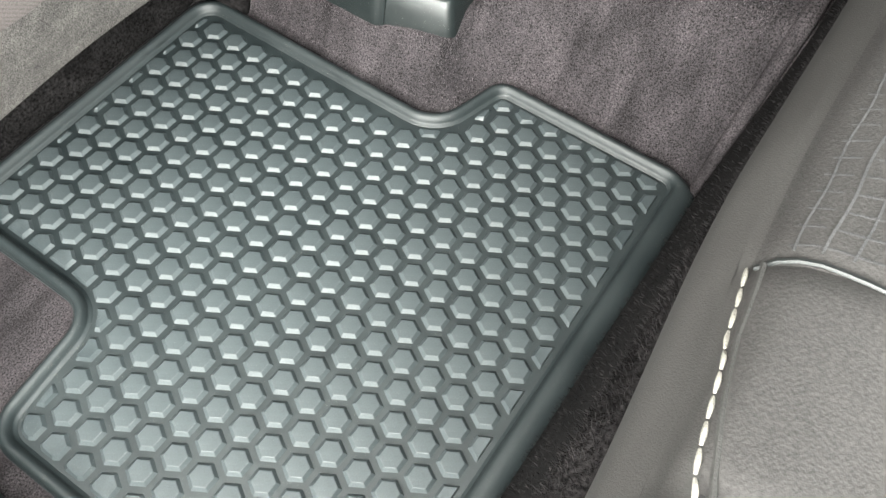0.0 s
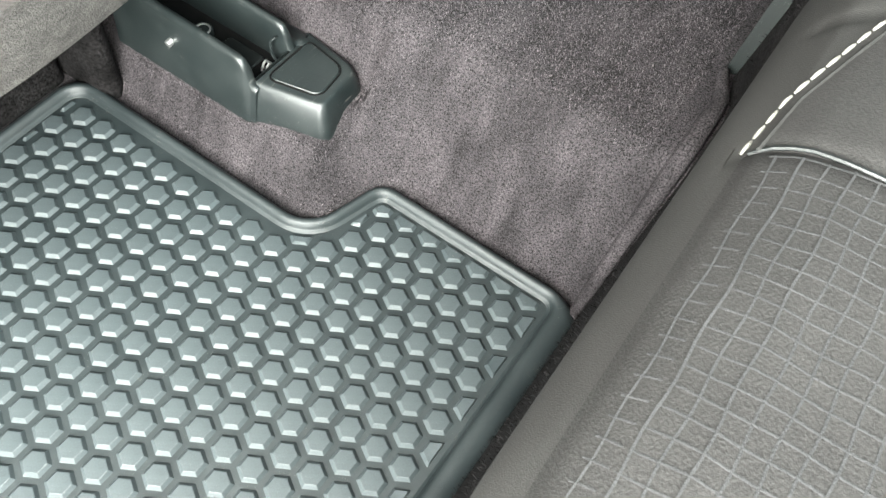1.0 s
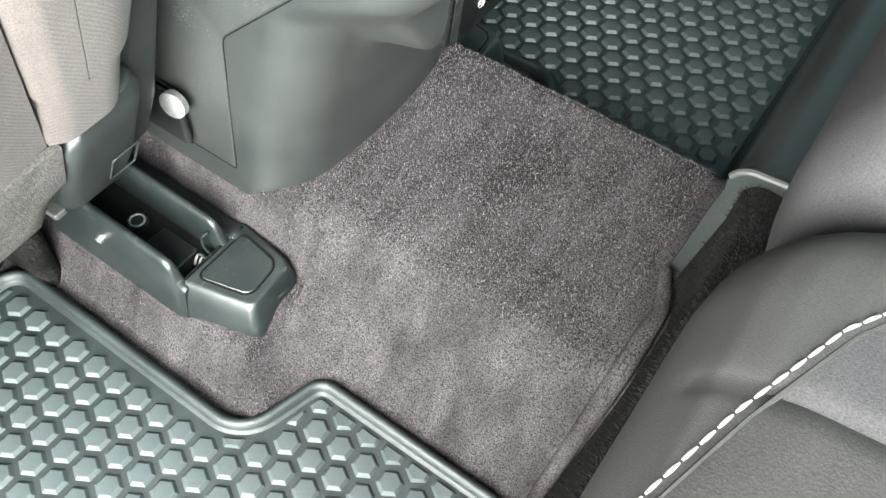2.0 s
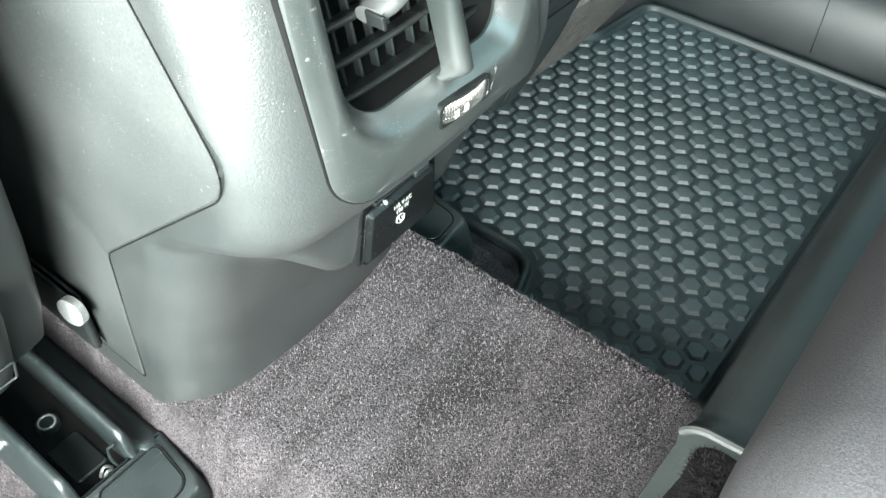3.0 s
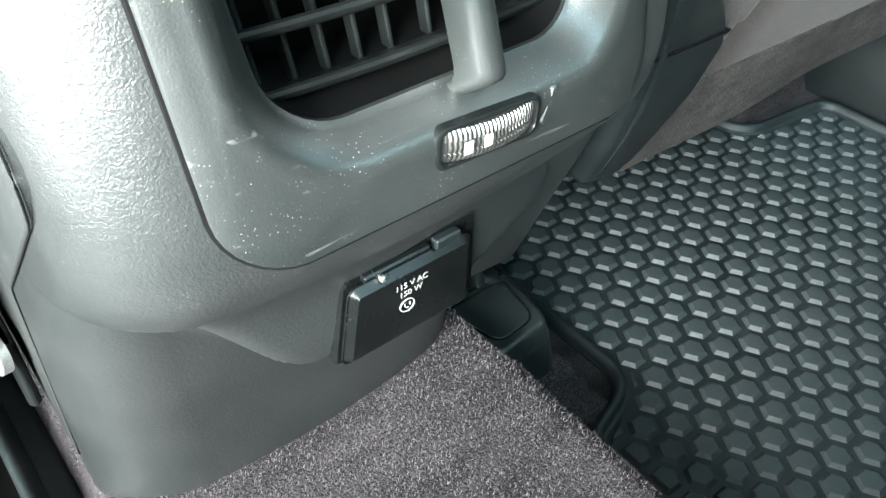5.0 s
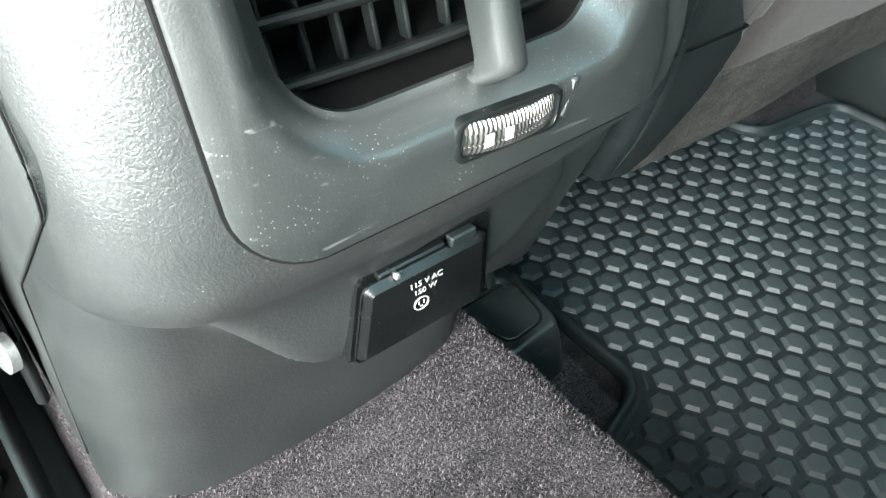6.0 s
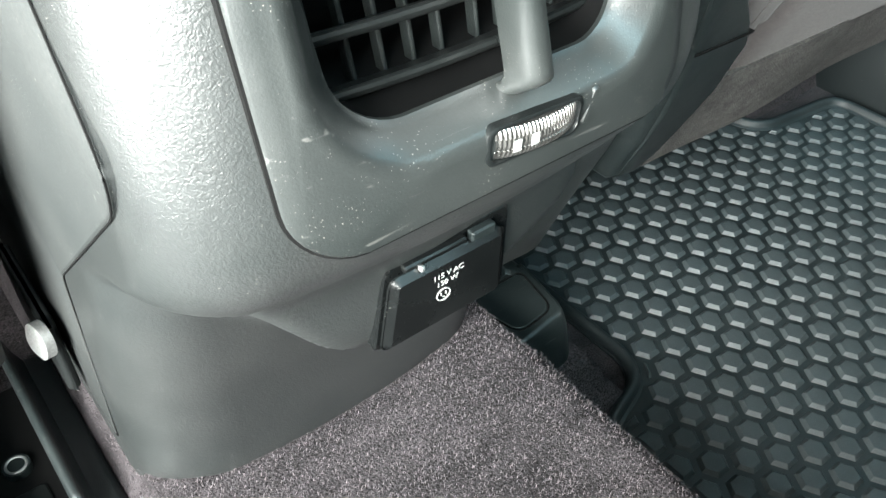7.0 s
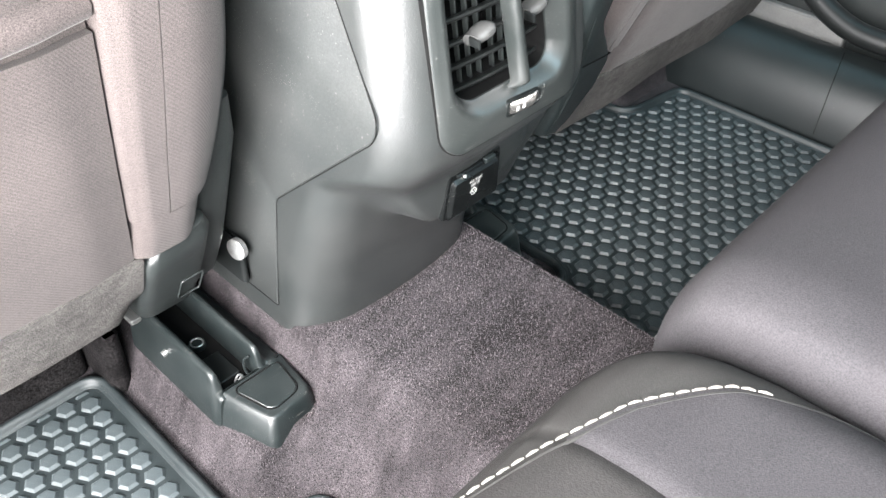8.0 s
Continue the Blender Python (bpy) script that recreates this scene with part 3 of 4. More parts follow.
for du in (-0.0100, -0.0030):
    part("wheel_mark", block(du - 0.0016, du + 0.0016, -0.0020, 0.0020, 0.0026, 0.0032, 0.0004, 0.0003, WM), PRINT, wheel, "white mark on the wheel")
# scooped end of the wheel's recess
scoop = [(0.0200, -0.0052), (0.0232, -0.0060), (0.0268, 0.0066), (0.0236, 0.0066)]
part("recess_end", slab(fillet(scoop, 0.0012, 4), -0.0035, -0.0006, 0.0008, WM), SATIN, wheel)

# power socket flap
socket = empty("power_socket", "", "")
socket.parent = console
m = pose(-0.0210, 0.1700, 0.2815, 90, 0, 0)


def flared(bm):
    """The flap is a little wider at its foot."""
    for v in bm.verts:
        if v.co.x < 0:
            v.co.x -= 0.16 * (0.02 - v.co.y)
    bm.transform(m)
    return bm


part("socket_frame", flared(block(-0.0292, 0.0345, -0.0205, 0.0255, -0.012, 0.0004, 0.004, 0.001)), FLAP, socket)
part("socket_flap", flared(block(-0.0275, 0.0300, -0.0190, 0.0185, -0.0006, 0.0052, 0.0045, 0.0034)), FLAP, socket, "black hinged flap with white print")
part("hinge_strip", block(-0.0215, 0.0095, 0.0190, 0.0222, 0.0003, 0.0040, 0.001, 0.0008, m), FLAP, socket)
part("hinge_end", block(0.0115, 0.0240, 0.0180, 0.0228, 0.0003, 0.0046, 0.001, 0.0008, m), RAIL, socket)
part("hinge_pin", block(-0.0150, -0.0128, 0.0172, 0.0200, 0.0030, 0.0056, 0.0008, 0.0005, m), METAL, socket)


def text(body, x, y, size, m, parent):
    cu = bpy.data.curves.new("print", 'FONT')
    cu.body, cu.size, cu.align_x, cu.extrude = body, size, 'CENTER', 0.0001
    cu.offset = 0.0
    tmp = bpy.data.objects.new("print", cu)
    me = bpy.data.meshes.new_from_object(tmp)
    bpy.data.objects.remove(tmp)
    me.materials.clear()
    me.materials.append(PRINT)
    ob = new("printed_text", me)
    ob.parent, ob.matrix_basis = parent, m @ pose(x, y, 0.0053)
    return ob


text("115 V AC", -0.0010, 0.0085, 0.0039, m, socket)
text("150 W", -0.0015, 0.0043, 0.0039, m, socket)
ring_pts = [(-0.0035 + 0.0034 * math.cos(a), -0.0008 + 0.0031 * math.sin(a), 0.0054) for a in (2 * math.pi * j / 24 for j in range(24))]
bm = tube(ring_pts, 0.00030, 6, True)
for dx in (-0.0012, 0.0012):
    tube([(-0.0035 + dx, 0.0004, 0.0054), (-0.0035 + dx, -0.0012, 0.0054)], 0.00028, 6, bm=bm)
tube([(-0.0040, -0.0021, 0.0054), (-0.0030, -0.0021, 0.0054)], 0.0003, 6, bm=bm)
bm.transform(m)
part("outlet_symbol", bm, PRINT, socket)

# rounded trim on the far flank of the console, closing above the carpet
rings = []
for z, xr, yr, d in ((0.1990, 0.100, 0.2240, 0.010), (0.2010, 0.1045, 0.2200, 0.004), (0.2060, 0.1075, 0.2175, 0.0), (0.2300, 0.1130, 0.2105, 0.0), (0.2570, 0.1170, 0.2010, 0.0), (0.2850, 0.1150, 0.1880, 0.0), (0.3100, 0.1090, 0.1760, 0.0), (0.3350, 0.1010, 0.1620, 0.0), (0.3600, 0.0920, 0.1500, 0.0)):
    o = inset(fillet([(0.040, yr + 0.004), (xr, yr), (xr + 0.012, yr + 0.09), (0.040, yr + 0.09)], [0.008, 0.030, 0.01, 0.01], 8), d)
    rings.append([(p.x, p.y, z) for p in o])
part("flank_trim", loft(rings), GRAINED, console, sharp=60)


# ---- seat rail end covers ----
def rail_cover():
    thing = empty("seat_rail_cover", "black plastic end cover of a front seat rail on carpet", "rail cover", group="seat rail covers")
    # end cap: a low hood, wider at its foot than at its top
    foot = fillet([(-0.234, 0.294), (-0.216, 0.2215), (-0.151, 0.2255), (-0.142, 0.294)], [0.003, 0.010, 0.018, 0.003], 6)
    top = fillet([(-0.2225, 0.294), (-0.2055, 0.2325), (-0.1560, 0.2375), (-0.1500, 0.294)], [0.003, 0.008, 0.014, 0.003], 6)
    tilt = lambda y: 0.05 * (y - 0.235)
    rings = [[(p.x, p.y, 0.012) for p in foot]]
    for t, z, d in ((0.12, 0.040, 0.0), (0.55, 0.064, 0.0), (0.86, 0.0735, 0.0), (1.0, 0.0772, 0.0006), (1.0, 0.0787, 0.0022), (1.0, 0.0790, 0.0045)):
        ring = inset([a.lerp(b, t) for a, b in zip(foot, top)], d)
        rings.append([(p.x, p.y, z + tilt(p.y)) for p in ring])
    part("end_cap", loft(rings), RAIL, thing, sharp=50)
    lid = fillet([(-0.2120, 0.286), (-0.1995, 0.2415), (-0.1640, 0.2450), (-0.1585, 0.286)], [0.006, 0.010, 0.012, 0.006], 6)
    bm = slab(inset(lid, 0.0007), 0.0770, 0.0799, 0.0010)
    for v in bm.verts:
        v.co.z += tilt(v.co.y)
    part("lid", bm, RAIL, thing)
    bm = tube([(p.x, p.y, 0.0790 + tilt(p.y)) for p in lid], 0.0009, 6, True)
    part("lid_joint", bm, DEEP, thing)
    # side walls of the channel, each rising out of the cap in a short curve
    climb = [(0.285, 0.0785), (0.289, 0.081), (0.2915, 0.089), (0.2935, 0.098), (0.297, 0.1035), (0.303, 0.1055), (0.36, 0.1075), (0.44, 0.1090)]
    outer = lambda h: [(-0.2345, 0.02), (-0.2262, h - 0.005), (-0.2250, h - 0.0015), (-0.2232, h), (-0.2205, h), (-0.2190, h - 0.0015), (-0.2182, h - 0.005), (-0.2182, 0.03)]
    inner = lambda h: [(-0.1785, 0.03), (-0.1785, h - 0.005), (-0.1775, h - 0.0015), (-0.1760, h), (-0.1735, h), (-0.1722, h - 0.0018), (-0.1700, 0.5 * h + 0.040), (-0.1660, 0.0835), (-0.1565, 0.0815), (-0.1515, 0.0775), (-0.1440, 0.02)]
    for section in (outer, inner):
        part("side_wall", loft([[(x, y, z) for x, z in section(h)] for y, h in climb]), RAIL, thing, sharp=55)
    part("channel", block(-0.2200, -0.1775, 0.286, 0.44, 0.030, 0.0655, 0.002, 0.001), DEEP, thing)
    part("slide_plate", block(-0.2120, -0.1860, 0.312, 0.350, 0.0650, 0.0680, 0.003, 0.001), BLACK, thing, "smooth dark slide plate")
    for y in (0.2955, 0.3000, 0.3045):
        part("spring_coil", tube([(-0.1980 + 0.010 * q / 6, y, 0.0665 + 0.0070 * math.sin(math.pi * q / 6)) for q in range(7)], 0.0011, 6), METAL, thing, "bright steel spring coil")
    part("bolt", tube([(-0.1965, 0.370, 0.064), (-0.1965, 0.370, 0.071)], 0.0085, 14), RAIL, thing)
    part("bolt_ring", tube([(-0.1965 + 0.0062 * math.cos(a), 0.370 + 0.0062 * math.sin(a), 0.0711) for a in (2 * math.pi * q / 16 for q in range(16))], 0.0009, 6, True), METAL, thing)
    part("hook", tube(curve_points([(-0.1815, 0.300, 0.094), (-0.1850, 0.304, 0.088), (-0.1865, 0.302, 0.078), (-0.1850, 0.298, 0.070)], 5), 0.0012, 6), RAIL, thing)
    part("clip", tube([(-0.2325, 0.372, 0.080), (-0.2275, 0.372, 0.081)], 0.0032, 10), METAL, thing)
    return thing


cover = rail_cover()
copy_thing(cover, pose(0.312, 0.006, 0.013))


part("belt_anchor", tube([(-0.1540, 0.3290, 0.1965), (-0.1590, 0.3280, 0.1972), (-0.1602, 0.3277, 0.1974)], lambda t: 0.0105 - 0.0030 * step(0.5, 1.0, t), 20), METAL, cover, "bright round anchor bolt")
part("anchor_plate", block(-0.1540, -0.1470, 0.3300, 0.4131, 0.150, 0.2000, 0.004, 0.001), BLACK, cover)


# ---- front seats, seen from behind ----
def seat_y(z):
    return 0.312 - 0.407 * (z - 0.2)


def sheet(xs, zs, fn, thick, mat, name, parent, label="", shift=None):
    """A padded panel on the seat back: front face by fn(x, z) towards the rear, closed at its back."""
    bm = bmesh.new()
    rows = [[Vector((x + (shift(x, z) if shift else 0.0), fn(x, z), z)) for x in xs] for z in zs]
    a = quad_grid(bm, rows)
    b = quad_grid(bm, [[p + Vector((0, thick, 0)) for p in r] for r in rows])
    n, k = len(zs), len(xs)
    for i in range(n - 1):
        bm.faces.new((a[i][0], a[i + 1][0], b[i + 1][0], b[i][0]))
        bm.faces.new((a[i][k - 1], b[i][k - 1], b[i + 1][k - 1], a[i + 1][k - 1]))
    for j in range(k - 1):
        bm.faces.new((a[0][j], b[0][j], b[0][j + 1], a[0][j + 1]))
        bm.faces.new((a[n - 1][j], a[n - 1][j + 1], b[n - 1][j + 1], b[n - 1][j]))
    return part(name, bm, mat, parent, label, sharp=60)


def lin(a, b, n):
    return [a + (b - a) * i / n for i in range(n + 1)]


def front_seat(label, felt_end, hinge):
    thing = empty("front_seat", label, "car seat", group="front seats")

    def back(x, z):
        e = step(0.035, 0.0, -0.268 - x) * 0.006 + step(0.03, 0.0, x + 0.70) * 0.03
        return seat_y(z) + e - 0.004 * math.sin(math.pi * (x + 0.7) / 0.43) + 0.0015 * noise.noise(Vector((x * 9, z * 9, 3)))
    slope = lambda x, z: -0.105 * (z - 0.30) * step(-0.70, -0.27, x)
    sheet(lin(-0.70, -0.2685, 40), lin(0.276, 0.500, 24), back, 0.10, FABRIC, "back_panel", thing, shift=slope)
    sheet(lin(-0.70, -0.2685, 40), lin(0.500, 0.90, 24), lambda x, z: back(x, z) + 0.006, 0.10, FABRIC, "pocket_panel", thing, shift=slope)
    part("pocket_hem", tube([(x + slope(x, 0.508), back(x, 0.508) + 0.002, 0.508 + 0.010 * step(-0.45, -0.27, x)) for x in lin(-0.70, -0.271, 30)], 0.0095, 10), FABRIC, thing)
    sheet(lin(-0.70, felt_end, 40), lin(0.206, 0.2785, 12), lambda x, z: seat_y(z) - 0.003 - 0.002 * math.sin(x * 30) + 0.02 * step(0.02, 0.0, felt_end - x) * step(0.24, 0.20, z), 0.006, FELT, "carpet_flap", thing, "light grey felt flap")

    def bolster(x, z):
        t = (x + 0.2665) / 0.06
        return seat_y(z) - 0.005 + 0.10 * max(0, t - 0.55) ** 2 + 0.007 * max(0, 0.15 - t) / 0.15 + 0.001 * noise.noise(Vector((x * 20, z * 14, 5)))
    left = lambda x, z: -0.105 * (z - 0.30) * (x + 0.2425) / -0.024 - 0.080 * (z - 0.30) * (x + 0.2665) / 0.024
    right = lambda x, z: -0.080 * (z - 0.30) * (x + 0.207) / -0.0345 + 0.011 * math.sin(math.pi * min(1.0, max(0.0, (z - 0.29) / 0.22))) * (x + 0.2415) / 0.0345
    foot = 0.327
    sheet(lin(-0.2665, -0.2424, 8), lin(foot + 0.001, 0.90, 44), bolster, 0.09, FABRIC, "side_bolster", thing, shift=left)
    sheet(lin(-0.2415, -0.207, 10), lin(foot + 0.002, 0.90, 44), bolster, 0.09, FABRIC, "side_bolster", thing, shift=right)
    sheet(lin(-0.2665, -0.2095, 14), lin(0.282, foot, 10), lambda x, z: bolster(x, z) + 0.0012, 0.09, FABRIC, "bolster_foot", thing)
    part("seat_pan", block(-0.70, -0.20, 0.36, 0.85, 0.23, 0.30, 0.02, 0.01), BLACK, thing)
    part("frame_bar", tube([(-0.70, 0.40, 0.165), (-0.25, 0.40, 0.165)], 0.011, 10), BLACK, thing)
    if not hinge:
        return thing
    # Unseen skirt, added only to block light reaching the floor under the seat.
    part("unseen_light_skirt", block(-0.716, -0.702, 0.36, 0.85, 0.05, 0.30, 0.006, 0.003), BLACK, thing)
    # plastic hinge cover at the foot of the back
    ring = lambda z, d, y: [(p.x, p.y, z) for p in rrect(-0.262 + d, -0.200 - d, y - 0.012, y + 0.09, 0.012, 6)]
    rings = [ring(0.172, 0.010, 0.343), ring(0.179, 0.004, 0.336), ring(0.205, 0.001, 0.323), ring(0.25, 0.0, 0.301), ring(0.272, 0.0, 0.291), ring(0.281, 0.003, 0.292), ring(0.286, 0.010, 0.300)]
    for r, tilt in zip(rings, (0, 0, 0, 0.12, 0.2, 0.25, 0.3)):
        for i, (x, y, z) in enumerate(r):
            r[i] = (x, y, z + (x + 0.231) * tilt)
    part("hinge_cover", loft(rings), PLASTIC, thing, "grey plastic hinge cover with an embossed square", sharp=50)
    m = Matrix.Translation((-0.2165, 0.3097, 0.205)) @ pose(0, 0, 0, 90 + 27, 0, 0)
    bm = tube([(p.x, p.y, 0) for p in rrect(-0.0105, 0.0105, -0.016, 0.016, 0.002, 3)], 0.0008, 6, True)
    bm.transform(m)
    part("embossed_square", bm, PLASTIC, thing)
    # recliner cover towards the tunnel
    rings = []
    for z, y, w in ((0.172, 0.345, 0.010), (0.185, 0.335, 0.016), (0.23, 0.315, 0.018), (0.30, 0.288, 0.017), (0.36, 0.262, 0.013), (0.40, 0.250, 0.006)):
        rings.append([(p.x, p.y, z) for p in rrect(-0.206, -0.190 + w, y, y + 0.13, 0.008, 5)])
    part("recliner_cover", loft(rings), PLASTIC, thing, sharp=50)
    part("latch", block(-0.266, -0.256, 0.332, 0.36, 0.173, 0.178, 0.002, 0.001), KNOB, thing)
    return thing


front_seat("grey-brown woven fabric front seat back with plastic hinge cover", -0.262, True)

right_seat = front_seat("grey-brown woven fabric front seat back with felt flap beside the console", -0.236, False)
right_seat.matrix_basis = Matrix.Translation((2 * XC - 0.012, -0.073, 0)) @ Matrix.Diagonal((-1, 1, 1, 1))
# side shield between seat and console, with its slot
shield = [(0.116, 0.252), (0.140, 0.244), (0.153, 0.254), (0.160, 0.275), (0.166, 0.300), (0.160, 0.335), (0.146, 0.352), (0.122, 0.375), (0.100, 0.400), (0.080, 0.47), (0.050, 0.54), (0.020, 0.54), (0.070, 0.39), (0.102, 0.330), (0.114, 0.285)]
o = fillet(shield, 0.004, 3)


def on_shield(bm):
    for v in bm.verts:
        x, z, d = v.co
        v.co = (x, 0.167 + 0.40 * (0.344 - z) - d, z)
    return bm


side_cover = empty("seat_side_cover", "dark green-grey plastic side cover of the front seat with a slot", "seat trim")
part("shield", on_shield(slab(o, -0.02, 0.004, 0.0030)), RAIL, side_cover, sharp=50)
ridge = curve_points([(0.122, 0.256, 0.0042), (0.124, 0.285, 0.0042), (0.116, 0.322, 0.0042), (0.098, 0.362, 0.0042), (0.078, 0.41, 0.0042)], 8)
part("ridge", on_shield(tube(ridge, lambda t: 0.0004 + 0.0022 * math.sin(math.pi * t), 8, flat=0.6)), RAIL, side_cover)
part("slot", on_shield(slab(fillet([(0.098, 0.3445), (0.1535, 0.3420), (0.1535, 0.3438), (0.098, 0.3468)], 0.0003, 1), 0.0, 0.0046, 0.0002)), DEEP, side_cover)

# ---- rear seat cushions ----
TOP = [(-0.90, 0.385), (-0.30, 0.393), (-0.16, 0.396), (-0.115, 0.3935), (-0.090, 0.389), (-0.074, 0.3825), (-0.063, 0.3745), (-0.055, 0.362)]
FRONT = [(-0.095, 0.235), (-0.070, 0.250), (-0.055, 0.275), (-0.047, 0.305), (-0.0452, 0.330), (-0.0475, 0.347), (-0.055, 0.362)]


def arc_len(pts, n):
    """n + 1 points evenly along a broken line, gently smoothed."""
    P = curve_points([(y, z, 0) for y, z in pts], 6)
    d = [0]
    for a, b in zip(P, P[1:]):
        d.append(d[-1] + (b - a).length)
    out = []
    for i in range(n + 1):
        s = d[-1] * i / n
        k = max(j for j in range(len(d) - 1) if d[j] <= s + 1e-9)
        out.append(P[k].lerp(P[k + 1], (s - d[k]) / max(1e-9, d[k + 1] - d[k])))
    return [(p.x, p.y) for p in out]


def stitch_y(x):
    """How far back the front roll reaches on the top of the cushion."""
    if -0.506 <= x <= -0.318:
        return -0.0590
    d = x + 0.318 if x > -0.318 else -0.506 - x
    return -0.0590 - table([(0, 0), (0.026, 0.003), (0.066, 0.015), (0.11, 0.032), (0.150, 0.058), (0.172, 0.085), (0.186, 0.123), (0.192, 0.18), (0.193, 0.5)], d)


def cushion_z(x, y):
    z = table(TOP, y)
    mid = (x + 0.412) / 0.28
    z -= 0.006 * math.exp(-(mid * 2.2) ** 2) * step(-0.06, -0.14, y)
    z += 0.0006 * noise.noise(Vector((x * 25, y * 25, 7)))
    return z - end_drop(x)


def end_drop(x):
    t = max(0.0, (x + 0.175) / 0.043)
    return 0.030 * (1 - math.sqrt(max(0.0, 1 - min(1, t) ** 2))) + 0.09 * max(0.0, (x + 0.132) / 0.004)


def end_back(x):
    t = max(0.0, (x + 0.20) / 0.068)
    return 0.040 * (1 - math.sqrt(max(0.0, 1 - min(1, t) ** 2)))


def side_back(x, y):
    """The front of the cushion falls back a little towards the door."""
    return 0.012 * step(-0.44, -0.60, x) * step(-0.074, -0.052, y)


seat = empty("rear_seat_cushion", "grey leatherette rear seat cushion with white contrast stitching", "car seat", group="rear seat cushions")
SEAMS = [-0.80, -0.575, -0.506, -0.318, -0.240, -0.128]
front = arc_len(FRONT, 14)


def cushion_point(x, y):
    return (x, y - end_back(x) - side_back(x, y), cushion_z(x, y) - 0.0022 * max(math.exp(-((x - s) / 0.0035) ** 2) for s in SEAMS[1:5]))


def columns(a, b):
    return lin(a, b, max(6, int((b - a) / 0.0045)))


bm = bmesh.new()
rows = [[(x, y - end_back(x) - side_back(x, -0.05), z - 0.6 * end_drop(x)) for x in columns(-0.80, -0.132) + [-0.128]] for y, z in front]
for i in range(1, 15):
    rows.append([cushion_point(x, -0.055 + (stitch_y(x) + 0.055) * i / 14) for x in columns(-0.80, -0.132) + [-0.128]])
part("front_roll", bm if quad_grid(bm, rows) else bm, LEATHER, seat, sharp=80)
for (a, b), mat, name in zip(zip(SEAMS, SEAMS[1:]), (SEAT_CLOTH, INSERT, INSERT, INSERT, SEAT_CLOTH), ("side_panel", "wedge_panel", "centre_insert", "wedge_panel", "side_panel")):
    bm = bmesh.new()
    cols = columns(a, b) if b < -0.13 else columns(a, -0.132) + [-0.128]
    rows = []
    for i in range(0, 61):
        t = (i / 60) ** 1.6
        rows.append([cushion_point(x, stitch_y(x) + (-0.62 - stitch_y(x)) * t) for x in cols])
    quad_grid(bm, rows)
    part(name, bm, mat, seat, sharp=80)


def top_point(x, y, up=0.0):
    p = cushion_point(x, y)
    return Vector((p[0], p[1], cushion_z(x, y) + up))


# white stitches and the piping behind them
def stitched(x0, x1, n):
    line = [top_point(x, stitch_y(x) + 0.0012, 0.0004) for x in lin(x0, x1, 200)]
    d = [0]
    for a, b in zip(line, line[1:]):
        d.append(d[-1] + (b - a).length)

    def at(s):
        k = max(j for j in range(len(d) - 1) if d[j] <= s + 1e-9)
        return line[k].lerp(line[k + 1], (s - d[k]) / max(1e-9, d[k + 1] - d[k]))
    s = 0.0
    while s < d[-1] - 0.006 and n > 0:
        bm = tube([at(s + 0.0066 * q / 5) + Vector((0, 0, 0.0005 * math.sin(math.pi * q / 5))) for q in range(6)], lambda t: 0.00078 * (0.6 + 0.4 * math.sin(math.pi * t)), 6)
        part("stitch", bm, THREAD, seat)
        s += 0.0078
        n -= 1
    part("piping", tube([top_point(x, stitch_y(x) - 0.0030, -0.0006) for x in lin(x0, x1, 120)], 0.0010, 6), PIPING, seat)


stitched(-0.318, -0.1335, 24)
stitched(-0.506, -0.690, 60)
for x in (-0.506, -0.318):
    part("seam", tube([top_point(x + 0.0012 * math.sin(q * 0.7), -0.060 - 0.0055 * q, -0.0010) for q in range(40)], 0.0009, 6), BLACK, seat)
# quilted net on the centre insert
for i in range(26):
    x = -0.500 + 0.0071 * i
    part("quilt_line", tube([top_point(x + 0.0004 * math.sin(q * 1.3 + i), -0.066 - 0.006 * q, 0.0001) for q in range(40)], 0.00045, 5, flat=0.25), QUILT, seat)
for k in range(34):
    y = -0.068 - 0.0071 * k
    part("quilt_line", tube([top_point(-0.502 + 0.006 * q, y + 0.0004 * math.sin(q * 1.1 + k), 0.0001) for q in range(31)], 0.00045, 5, flat=0.25), QUILT, seat)

far = empty("rear_seat_cushion", "grey leatherette rear seat cushion across the middle and far side", "car seat", group="rear seat cushions")
bm = bmesh.new()
cols = [-0.130] + [-0.127 + 0.003 * i for i in range(14)] + lin(-0.085, 0.86, 60)
ftop = arc_len(FRONT + [(-0.063, 0.3745), (-0.074, 0.3825), (-0.090, 0.389), (-0.115, 0.3935), (-0.16, 0.396)], 40) + [(-0.25, 0.396), (-0.40, 0.392), (-0.62, 0.39)]


def far_point(x, y, z):
    t = max(0.0, 1 - (x + 0.127) / 0.045)
    d = 1 - math.sqrt(max(0.0, 1 - min(1.0, t) ** 2)) + (5.0 if x < -0.1285 else 0.0)
    return (x, y - 0.006 - 0.016 * min(d, 1), z + 0.018 * step(0.30, 0.38, z) - 0.014 * d)


quad_grid(bm, [[far_point(x, y, z) for x in cols] for y, z in ftop])
part("cushion_cover", bm, SEAT_CLOTH, far, sharp=80)

# plastic step cover below the far cushion
bm = bmesh.new()
prof = [(0.004, -0.01), (-0.001, 0.03), (-0.010, 0.10), (-0.019, 0.19), (-0.023, 0.225)] + [(-0.039 + 0.017 * math.cos(a), 0.231 + 0.018 * math.sin(a)) for a in (radians(8 + 14 * i) for i in range(7))] + [(-0.058, 0.251), (-0.078, 0.250), (-0.20, 0.247)]
rows = []
